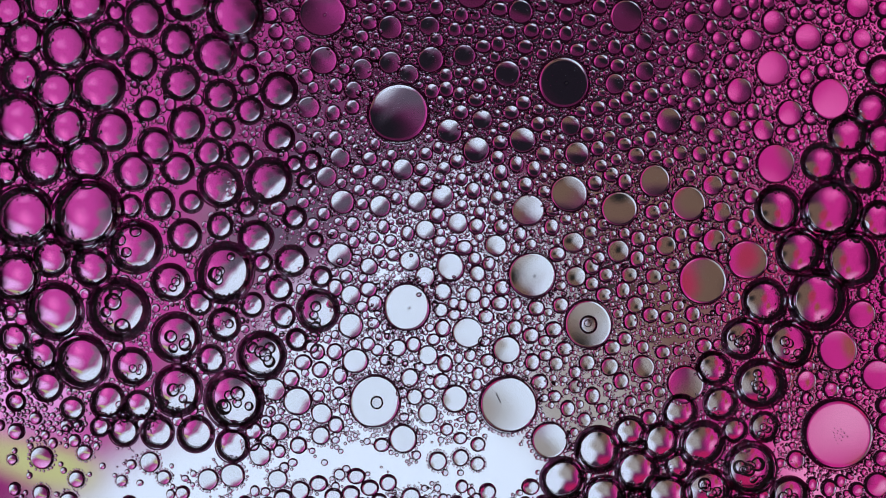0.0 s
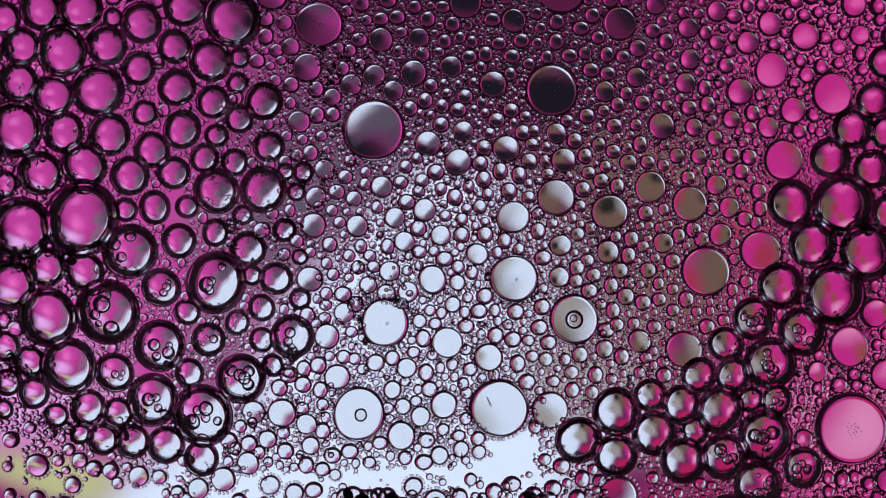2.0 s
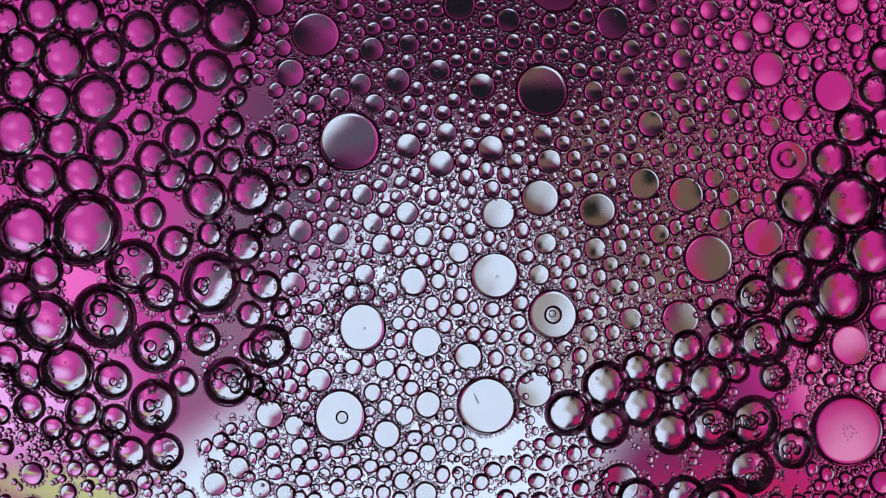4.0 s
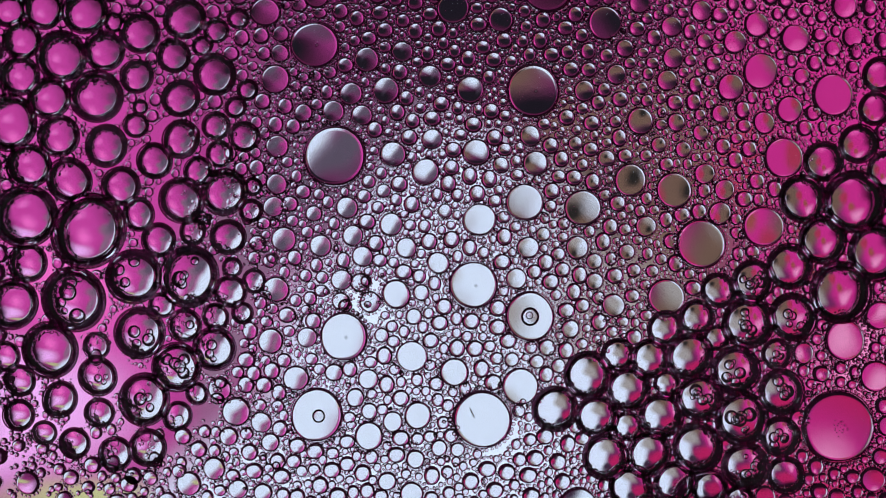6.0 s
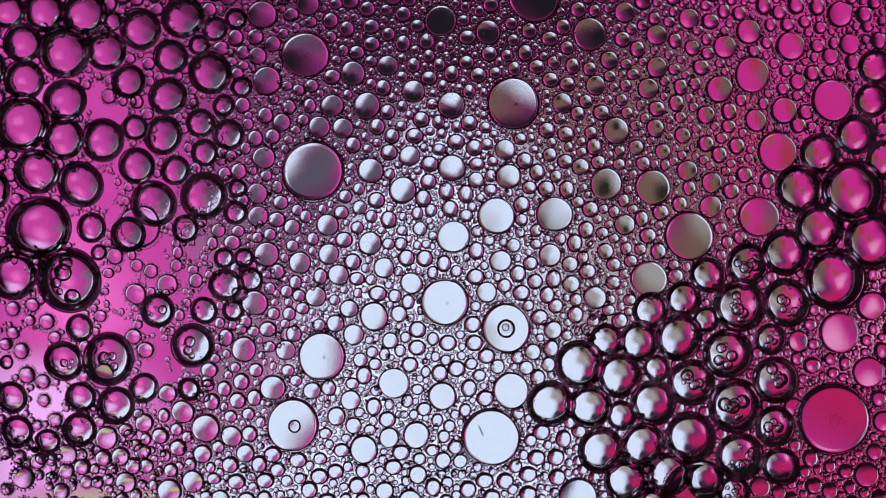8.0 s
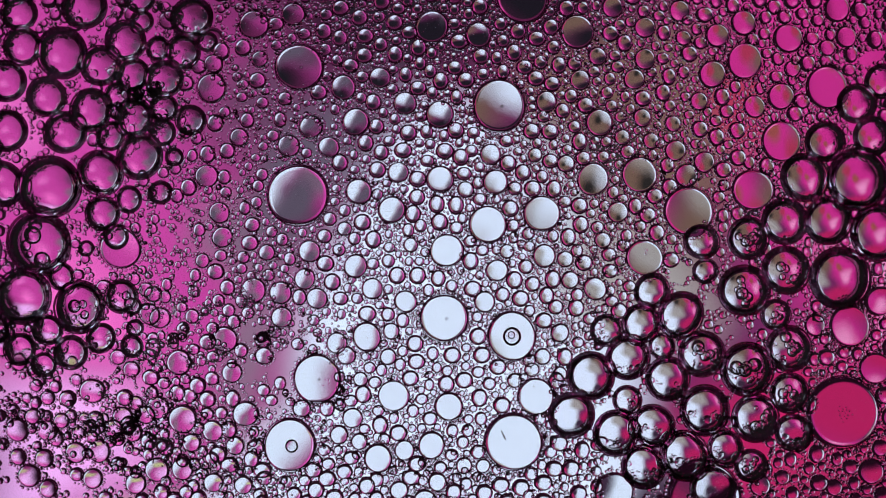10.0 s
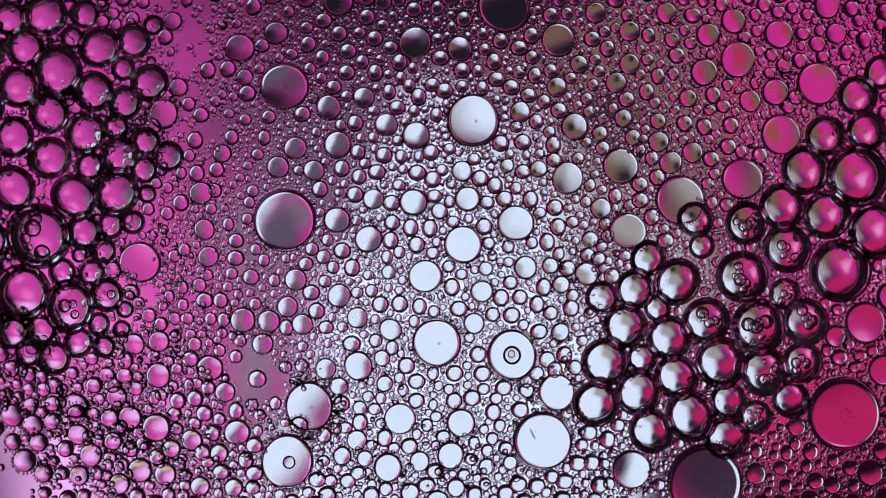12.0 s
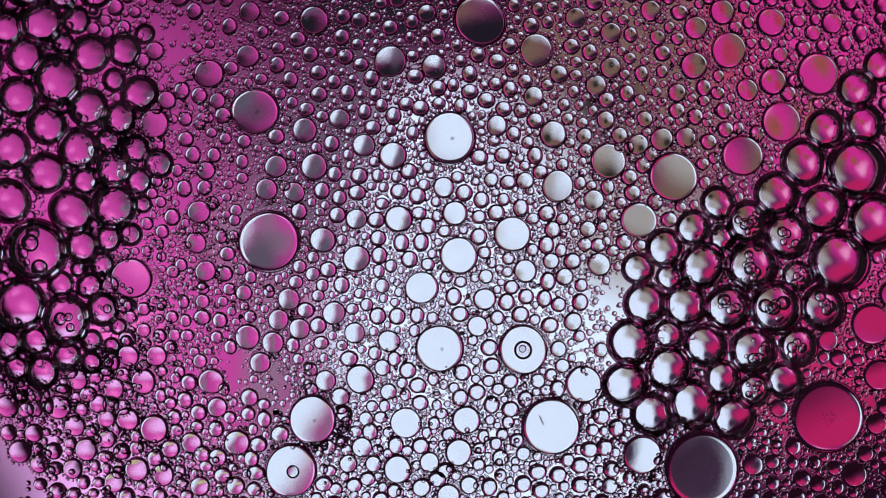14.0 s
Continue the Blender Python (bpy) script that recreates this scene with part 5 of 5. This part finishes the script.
drop(0.65, 1.15, 0.50, -3.93, -3.73)
drop(-0.78, 0.83, 0.50)
drop(2.35, 0.15, 0.53, -2.40, -4.10)
drop(7.65, 7.33, 0.50, 2.40, 5.48)
drop(8.97, 7.90, 0.48, 4.03, 6.78)
drop(11.03, 7.58, 0.50)
drop(13.15, 7.03, 0.65, 11.15, 8.15)
drop(13.65, 9.28, 0.56, 11.23, 9.83)
drop(14.70, 10.08, 0.60, 12.40, 10.53)
drop(12.40, 10.73, 0.50)
drop(11.23, 8.72, 0.50, 7.28, 7.85)
drop(12.28, 9.35, 0.38, 9.53, 9.40)
drop(8.90, 9.22, 0.45, 5.15, 7.78)
drop(11.15, 10.03, 0.50)
drop(15.40, 6.03, 0.64, 14.65, 7.45)
drop(14.23, 5.28, 0.53, 13.53, 7.08)
drop(12.78, 5.78, 0.45, 10.40, 6.95)
drop(18.60, 9.35, 0.50, 17.28, 10.03)
drop(18.40, 10.78, 0.62)
drop(17.65, 8.85, 0.40)
drop(16.15, 7.65, 0.40)
drop(8.58, 4.15, 0.43, 3.65, 3.03)
drop(11.40, 4.23, 0.40)
drop(10.53, 4.28, 0.38, 6.28, 5.03)
drop(12.35, 1.65, 0.50, 10.78, 4.95)
drop(12.03, 0.40, 0.55)
drop(9.90, 0.15, 0.50)
drop(7.78, -0.10, 0.55, 3.65, -0.98)
drop(5.78, 0.28, 0.53, 1.85, -2.23)
drop(-3.30, -0.78, 0.43, -8.60, -6.60)
drop(-1.48, -0.53, 0.50)
drop(0.33, -0.80, 0.69, -3.68, -5.78)
drop(1.53, -1.10, 0.40)
drop(5.90, -1.23, 0.50, 1.53, -3.43)
drop(8.28, -1.15, 0.40)
drop(9.35, -1.23, 0.40)
drop(-5.98, 6.28, 0.55, -10.85, 1.65)
drop(-4.10, -2.05, 0.48, -10.03, -7.03)
drop(-4.10, -3.40, 0.60)
drop(1.35, -2.05, 0.40)
drop(2.83, -4.48, 0.68, 1.03, -7.60)
drop(-3.90, -4.98, 0.61, -9.15, -8.60)
drop(-2.02, -4.40, 0.43)
drop(-0.68, -4.73, 0.48, -3.60, -8.80)
drop(-2.35, -5.10, 0.35)
drop(-1.48, -5.73, 0.45)
drop(-1.28, -6.48, 0.40)
drop(0.53, -6.65, 0.65)
drop(-0.68, -7.30, 0.48, -0.60, -9.47)
drop(-6.80, -6.48, 0.55)
drop(-5.55, -7.23, 0.50)
drop(-5.43, -8.22, 0.45)
drop(-7.28, -8.10, 0.45)
drop(-8.22, -9.10, 0.53, -12.43, -10.03)
drop(4.78, -8.65, 0.85)
drop(8.53, -2.48, 0.43, 5.40, -1.23)
drop(7.40, -5.23, 0.45, 5.78, -3.23)
drop(8.90, -5.23, 0.55)
drop(6.40, -5.05, 0.40)
drop(16.15, -5.85, 0.50)
drop(18.57, -2.90, 0.70)
drop(19.28, -5.60, 0.73, 19.40, -5.60)
drop(19.40, -7.85, 0.50)
drop(19.28, -10.48, 0.60)
drop(15.90, -9.22, 0.45)
drop(5.03, -5.10, 0.35)
drop(6.28, -7.60, 0.35)
drop(5.90, -6.10, 0.35, 5.28, -5.10)
drop(-13.03, -9.47, 0.48, -16.40, -9.68)
drop(-15.93, -9.05, 0.38)
drop(-16.28, -10.23, 0.40)
drop(-12.40, -10.15, 0.35)
drop(-9.35, -9.85, 0.58, -13.60, -9.78)
drop(-10.35, -10.23, 0.50, -14.60, -10.35)
drop(-14.28, -10.30, 0.28)
drop(-7.35, -10.23, 0.46, -10.80, -10.53)
drop(-6.35, -10.73, 0.45, -9.22, -10.53)
drop(-0.23, -9.43, 0.45, 1.15, -10.48)
drop(0.78, -9.28, 0.40)
drop(1.53, -9.55, 0.35)
drop(-4.60, -10.03, 0.28)
drop(-19.15, -9.35, 0.25)
drop(-17.85, -10.85, 0.40)
drop(5.32, 11.93, 1.20, late=True)
drop(8.31, -13.41, 0.90, late=True)
drop(1.39, 11.25, 0.75, late=True)
drop(-10.27, 9.28, 0.70, late=True)
drop(-2.63, 13.34, 0.70, late=True)
drop(-7.37, 3.32, 0.65, late=True)
drop(-6.06, -2.57, 0.65, late=True)
drop(-5.80, 12.29, 0.55, late=True)
drop(-8.18, 1.70, 0.55, late=True)
drop(-6.12, 1.45, 0.55, late=True)
drop(-9.15, -0.99, 0.55, late=True)
drop(-15.95, -7.29, 0.55, late=True)
drop(-15.93, -5.44, 0.55, late=True)
drop(-0.51, -11.40, 0.55, late=True)
drop(-6.86, 5.14, 0.50, late=True)
drop(-5.91, 4.23, 0.50, late=True)
drop(-8.55, 0.31, 0.50, late=True)
drop(-11.35, -4.14, 0.50, late=True)
drop(-12.12, -6.28, 0.50, late=True)
drop(-1.46, 7.57, 0.50, late=True)
drop(-5.76, 13.77, 0.50, late=True)
drop(9.64, 11.12, 0.50, late=True)
drop(-0.57, -0.75, 0.50, late=True)
drop(11.97, 2.80, 0.50, late=True)
drop(14.59, -12.69, 0.50, late=True)
drop(8.71, -14.58, 0.50, late=True)
drop(-10.38, 12.27, 0.45, late=True)
drop(-9.56, 10.06, 0.45, late=True)
drop(-7.07, 7.97, 0.45, late=True)
drop(-5.30, 0.77, 0.45, late=True)
drop(-10.56, -3.09, 0.45, late=True)
drop(-14.80, -6.86, 0.45, late=True)
drop(-15.12, -8.42, 0.45, late=True)
drop(2.70, 12.74, 0.45, late=True)
drop(-1.41, -10.57, 0.45, late=True)
drop(11.31, 5.57, 0.45, late=True)
drop(-7.05, 10.64, 0.40, late=True)
drop(-0.40, 13.06, 0.40, late=True)
drop(4.46, 4.21, 0.40, late=True)
drop(12.09, 5.03, 0.40, late=True)
drop(14.06, -12.05, 0.40, late=True)
drop(17.73, -11.74, 0.40, late=True)
drop(19.43, -9.34, 0.40, late=True)
drop(6.39, -14.19, 0.40, late=True)
drop(-9.51, 11.84, 0.35, late=True)
drop(-3.00, 0.46, 0.35, late=True)
drop(7.38, 4.96, 0.35, late=True)
drop(6.48, 0.66, 0.35, late=True)
drop(15.59, -12.03, 0.35, late=True)


# drops that come to light where the foam bursts
AT_8 = TIMES.index(8)


def fresh_drop(x, y, r):
    """A drop at its place at 8 s."""
    path = FLOW.path(FLOW.origin((x, y), AT_8))[0]
    there = DROP_PATHS + [(p, q) for side, p, q in FOAM_PATHS]
    for _ in range(4):
        for other, q in there:
            d = path - other
            gap = np.linalg.norm(d, axis=1) + 1e-6
            path = path + d * (np.maximum(1.02 * (r + q) - gap, 0) / gap)[:, None]
    path[:AT_8] = AWAY
    DROP_PATHS.append((path, r))
    oil_drop(r, path)
    comes_up(draw.uniform(7.66, 7.93))


fresh_drop(-19.10, -2.65, 0.35)
fresh_drop(-18.23, -2.48, 0.33)
fresh_drop(-17.60, -3.23, 0.38)
fresh_drop(-18.73, -4.53, 0.38)
fresh_drop(-18.48, -5.60, 0.40)
fresh_drop(-17.85, -5.85, 0.35)
fresh_drop(-17.73, -6.73, 0.30)
fresh_drop(-17.23, -7.60, 0.35)
fresh_drop(-18.80, -9.35, 0.35)
fresh_drop(-17.98, -9.43, 0.38)
fresh_drop(-16.85, -9.73, 0.50)
fresh_drop(-15.73, -9.10, 0.28)
fresh_drop(-14.60, -8.85, 0.45)
fresh_drop(-13.28, -7.73, 0.45)
fresh_drop(-14.23, -10.35, 0.50)
fresh_drop(-12.53, -6.35, 0.45)
fresh_drop(-12.35, -1.85, 0.50)
fresh_drop(-13.35, -2.23, 0.50)
fresh_drop(-12.98, -0.98, 0.35)
fresh_drop(-10.98, -1.40, 0.35)
fresh_drop(-9.98, 0.83, 0.35)
fresh_drop(-17.23, -3.98, 0.30)
fresh_drop(-15.60, -5.48, 0.28)
fresh_drop(-18.10, -7.85, 0.25)
fresh_drop(-15.23, -2.98, 0.30)
fresh_drop(-13.85, -3.98, 0.38)
fresh_drop(-13.23, -4.48, 0.40)
fresh_drop(-14.85, 6.78, 0.35)
fresh_drop(-14.48, 0.03, 0.40)
fresh_drop(-13.60, -0.73, 0.30)
fresh_drop(-11.85, -0.73, 0.30)
fresh_drop(-19.10, -3.73, 0.30)
fresh_drop(-15.85, -10.35, 0.30)
fresh_drop(-19.10, -10.48, 0.30)


# ---- fine beads between the drops ----
LOW, HIGH, CELL = np.array((-22.6, -15.5)), np.array((22.6, 15.5)), 0.025
rng = np.random.default_rng(11)


class Room:
    """How far each spot of the plan is from the nearest edge of what lies there."""

    def __init__(self):
        self.size = np.ceil((HIGH - LOW) / CELL).astype(int)
        self.far = np.full(self.size, 0.45)

    def add(self, x, y, r):
        i, j, n = (x - LOW[0]) / CELL, (y - LOW[1]) / CELL, (r + 0.45) / CELL
        a, b = max(0, int(i - n)), min(self.size[0], int(i + n) + 2)
        c, d = max(0, int(j - n)), min(self.size[1], int(j + n) + 2)
        if a < b and c < d:
            u, v = np.arange(a, b)[:, None] - i, np.arange(c, d)[None] - j
            view = self.far[a:b, c:d]
            np.minimum(view, np.sqrt(u * u + v * v) * CELL - r, out=view)


def few_here(spots):
    """True where beads are left out: the clear water in one corner of the dish at the middle of the time."""
    share = np.clip((-8.6 - spots[:, 1] - 0.8 * (spots[:, 0] + 16.5)) * 0.5, 0, 0.93)
    cell = np.floor(spots / 0.42)
    return np.abs(np.sin(cell[:, 0] * 12.9898 + cell[:, 1] * 78.233) * 43758.5453) % 1.0 < share


def fill(plan, stages):
    """Packs beads, the largest first, into the room that is open."""
    found = []
    for least, most, share in stages:
        cells = np.argwhere(plan.far >= least)
        rng.shuffle(cells)
        cells = cells[:int(share * len(cells)) + 1]
        spots = LOW + (cells + rng.random(cells.shape) * 0.5) * CELL
        keep = ~few_here(spots)
        for (i, j), (x, y) in zip(cells[keep].tolist(), spots[keep].tolist()):
            room = plan.far[i, j]
            if room >= least:
                q = min(room, most)
                found.append((x, y, q * 1.07))
                plan.add(x, y, q)
    return found


def solids(index, foam=0.96):
    """What the beads cannot enter at one time: rows of x, y, radius."""
    return np.array([(*path[index], r) for path, r in DROP_PATHS] + [(*path[index], r * foam) for side, path, r in FOAM_PATHS])


def spread(spots, reach, blocks, rounds):
    """Pushes crowded rafts apart and out of the drops and bubbles."""
    cell, cap, wide = 0.85, 12, 200
    for turn in range(rounds):
        at = np.clip(((spots + 60.0) / cell).astype(int), 1, wide - 2)
        key = at[:, 0] * wide + at[:, 1]
        order = np.argsort(key, kind="stable")
        sorted_key = key[order]
        rank = np.arange(len(key)) - np.searchsorted(sorted_key, sorted_key)
        table = np.full((wide * wide, cap), -1)
        fits = rank < cap
        table[sorted_key[fits], rank[fits]] = order[fits]
        push = np.zeros_like(spots)
        for step in (-wide - 1, -wide, -wide + 1, -1, 0, 1, wide - 1, wide, wide + 1):
            near = table[key + step]
            d = spots[:, None] - spots[near]
            gap = np.sqrt((d * d).sum(2)) + 1e-6
            over = np.where((near >= 0) & (gap > 1e-5), np.maximum(reach[:, None] + reach[near] - gap, 0), 0)
            push += (d / gap[..., None] * over[..., None]).sum(1)
        spots = spots + np.clip(0.3 * push, -0.15, 0.15)
        if turn % 2 == 0 or turn > rounds - 4:
            dx, dy = spots[:, :1] - blocks[None, :, 0], spots[:, 1:] - blocks[None, :, 1]
            gap = np.sqrt(dx * dx + dy * dy) + 1e-6
            deep = np.maximum(blocks[None, :, 2] + 0.8 * reach[:, None] - gap, 0) / gap
            spots = spots + np.stack([(dx * deep).sum(1), (dy * deep).sum(1)], 1)
    return spots


def bead_raft(beads, rows):
    """One raft of beads, given as x, y and radius about its middle."""
    at = [(x * MM, y * MM, 0.01 * MM, r * MM, draw.uniform(0.92, 1.08)) for x, y, r in beads]
    ob = new("fine_beads", scattered("fine_beads", [
        (FINE, FINEST, [b for b in at if b[3] < 0.0001]),
        (TINY, BEAD, [b for b in at if 0.0001 <= b[3] < 0.00016]),
        (SMALL, BEAD, [b for b in at if b[3] >= 0.00016])]))
    tagged(ob, "raft of fine clear oil beads on the water", "oil beads", kind="stuff")
    MOVES.append((ob, rows, 0.0))


def extra_rafts(path, rafts, start, added, ways, late):
    """Beads that fill what is still open in one stretch of the time, given by ways through its times: they come up when the foam
    has drawn back (late), or sink before it does."""
    at = ways[0][0]
    plan = Room()
    for x, y, r in solids(at, 1.03).tolist():
        plan.add(x, y, r)
    for i, b in enumerate(rafts):
        u, v = path[i, at]
        for x, y, r in (b - np.array((*start[i], 0))).tolist() + added[i]:
            plan.add(x + u, y + v, r)
    if not late:
        plan.far[:int((4.5 - LOW[0]) / CELL), :int((-8.3 - LOW[1]) / CELL)] = 0
    else:
        plan.far[:int((-13.5 - LOW[0]) / CELL), :int((-5.6 - LOW[1]) / CELL)] = 0
    margin = np.ceil((np.array((20.2, 11.6)) - LOW) / CELL).astype(int)
    plan.far[margin[0]:], plan.far[:, margin[1]:] = 0, 0
    groups = {}
    for x, y, r in fill(plan, ((0.27, 0.4, 0.01), (0.2, 0.29, 0.05), (0.15, 0.2, 0.3), (0.11, 0.15, 1), (0.08, 0.11, 1), (0.06, 0.08, 0.5))):
        groups.setdefault((int(x // RAFT), int(y // RAFT)), []).append((x, y, r))
    groups = [np.array(groups[k]) for k in sorted(groups)]
    mids = np.array([b[:, :2].mean(0) for b in groups])
    reach = 0.9 * np.sqrt(np.array([(b[:, 2] ** 2).sum() for b in groups]))
    spots = {at: mids}
    for way in ways:
        for i, j in zip(way, way[1:]):
            spots[j] = spread(FLOW.path(FLOW.origin(spots[i], i))[:, j], reach, solids(j, 1.03), 8)
    for k, b in enumerate(groups):
        rows = [(TIMES[j], *spots[j][k], 0.0) for j in sorted(spots)]
        if late:
            (x, y), t = rows[0][1:3], draw.uniform(8.4, 10.2)
            rows = [(0, x, y, SUNK), (t - 0.07, x, y, SUNK), (t, x, y, 0.0)] + rows
        else:
            (x, y), t = rows[-1][1:3], draw.uniform(3.4, 5.1)
            rows = rows + [(t, x, y, 0.0), (t + 0.07, x, y, SUNK), (14, x, y, SUNK)]
        bead_raft((b - np.array((*mids[k], 0))).tolist(), rows)


def fine_beads():
    few = [TIMES.index(t) for t in (0, 1.5, 3, 5.5, 7, 8, 10.5, 11, 12, 13, 14)]
    plan = Room()
    for x, y, r in solids(AT_7).tolist():
        plan.add(x, y, r)
    found = fill(plan, ((0.27, 0.38, 0.0025), (0.2, 0.29, 0.012), (0.15, 0.2, 0.06), (0.11, 0.15, 0.6), (0.08, 0.11, 1), (0.055, 0.08, 1), (0.038, 0.055, 1)))
    covered = Room()
    for x, y, r in found:
        if r > 0.1:
            covered.add(x, y, r)
    rafts = {}
    for x, y, r in found:
        rafts.setdefault((int(x // RAFT), int(y // RAFT)), []).append((x, y, r))
    rafts = [np.array(rafts[k]) for k in sorted(rafts)]
    start = np.array([(b[:, :2] * b[:, 2:] ** 2).sum(0) / (b[:, 2] ** 2).sum() for b in rafts])
    reach = 1.06 * np.sqrt(np.array([(b[:, 2] ** 2).sum() for b in rafts]))
    chance = rng.random(len(rafts))
    left = [path for side, path, r in FOAM_PATHS if side == "left" and path[:, 0].min() > -50]
    gap = np.linalg.norm(np.array([p[AT_7] for p in left])[None] - start[:, None], axis=2)
    caught = (gap.min(1) < 0.9) & (start[:, 0] < -9.6)
    path = np.zeros((len(rafts), len(TIMES), 2))
    path[:, AT_7] = start
    for i in np.flatnonzero(caught):
        near = left[int(gap[i].argmin())]
        path[i] = near + (start[i] - near[AT_7])
    free = ~caught
    for way in ([i for i in few if i >= AT_7], [i for i in few[::-1] if i <= AT_7]):
        for i, j in zip(way, way[1:]):
            spots = path[free, i]
            spots = FLOW.path(FLOW.origin(spots, i))[:, j]
            t = TIMES[j]
            if t <= 3:
                # open water, not yet reached by the beads that come in from below it
                out = (spots[:, 1] < -8.7 - 0.75 * t) & (spots[:, 0] < 4.5) & (chance[free] < 0.9)
                spots[out, 1] = np.minimum(spots[out, 1], -12.4)
            path[free, j] = spread(spots, reach[free], solids(j, 1.05), 26)
    # the gaps that are left at the end and at the start are closed by the smallest beads
    added = [[] for _ in rafts]
    clinging = {}
    for at in (AT_14, TIMES.index(10.5), 0):
        plan = Room()
        for x, y, r in solids(at, 1.07).tolist():
            plan.add(x, y, r)
        for i, b in enumerate(rafts):
            for x, y, r in (b + np.array((*(path[i, at] - start[i]), 0))).tolist() + [(u + path[i, at][0], v + path[i, at][1], r) for u, v, r in added[i]]:
                plan.add(x, y, r)
        mids = path[:, at]
        mid_solids = solids(AT_7)
        for x, y, r in fill(plan, ((0.11, 0.15, 1), (0.08, 0.11, 1), (0.055, 0.08, 1))):
            if at == 0 and y < -8.7 and x < 4.5 and rng.random() < 0.85:
                continue
            edge = np.array([math.hypot(p[at][0] - x, p[at][1] - y) - q for side, p, q in FOAM_PATHS])
            if (edge < 0.45).sum() > 1 or edge.min() < 0.12:
                clinging.setdefault(int(edge.argmin()), []).append((x, y, r, at))
                continue
            far = np.hypot(mids[:, 0] - x, mids[:, 1] - y)
            i = int(far.argmin())
            if far[i] > 1.3:
                continue
            u, v = x - mids[i, 0], y - mids[i, 1]
            there = start[i] + (u, v)
            if (np.hypot(mid_solids[:, 0] - there[0], mid_solids[:, 1] - there[1]) < mid_solids[:, 2] * 0.96).any():
                continue
            k = np.clip(((there - LOW) / CELL).astype(int), 0, covered.size - 1)
            if covered.far[k[0], k[1]] > (-0.06 if r > 0.08 else -0.12):
                added[i].append((u, v, r))
    index = TIMES.index
    extra_rafts(path, rafts, start, added, ((index(11), index(10.5)), (index(11), index(12), index(13), AT_14)), True)
    extra_rafts(path, rafts, start, added, ((index(1.5), 0), (index(1.5), index(3))), False)
    checks = list(range(len(TIMES)))
    everything = np.array([p[checks] for side, p, q in FOAM_PATHS])
    sizes = np.array([q for side, p, q in FOAM_PATHS])[:, None]
    for k, beads in sorted(clinging.items()):
        side, course, q = FOAM_PATHS[k]
        seen = course[checks][:, 0] > -50
        clear_of = lambda x, y, at: not (np.linalg.norm(everything - (course[checks] + (x - course[at][0], y - course[at][1]))[None], axis=2) < 0.97 * sizes)[:, seen].any()
        beads = [bead for bead in beads if clear_of(bead[0], bead[1], bead[3])]
        if not beads or side == "left":
            continue
        rows = [((x - course[at][0]) * MM, (y - course[at][1]) * MM, 0.01 * MM, r * MM, 1.0) for x, y, r, at in beads]
        ob = new("fine_beads", scattered("fine_beads", [(FINE, FINEST, rows)]))
        tagged(ob, "fine beads caught between the foam bubbles", "foam beads", kind="stuff")
        MOVES.append((ob, FOAM_ROWS[k], 0.0))
    for i, b in enumerate(rafts):
        seen = path[i][few]
        if not ((np.abs(seen[:, 0]) < 20.4) & (np.abs(seen[:, 1]) < 11.9)).any():
            continue
        beads = (b - np.array((*start[i], 0))).tolist() + added[i]
        bead_raft(beads, [(TIMES[k], *p, 0.0) for k, p in zip(few, seen)])


RAFT = 0.55
fine_beads()


PIVOT, SLIDE, SWING = Vector((-2.1, -3.97, 0)), Vector((2.0, 3.25, 0)), 27.0


def sheet_pose(share):
    """The sheet swings about a point under the dish and slides a little."""
    k = (EYE + DEPTH) / EYE * MM
    turn = pose(0, 0, 0, 0, 0, SWING * share)
    place = PIVOT - turn @ PIVOT + SLIDE * share
    return Matrix.Translation((place.x * k, place.y * k, -DEPTH * MM)) @ turn


def motions():
    walk(SHEET_OBJECT, [(t, sheet_pose(t / 14)) for t in (0, 3.5, 7, 10.5, 14)])
    for ob, rows, turn in MOVES:
        walk(ob, [(t, pose(x * MM, y * MM, z * MM, 0, 0, turn)) for t, x, y, z in rows])


motions()
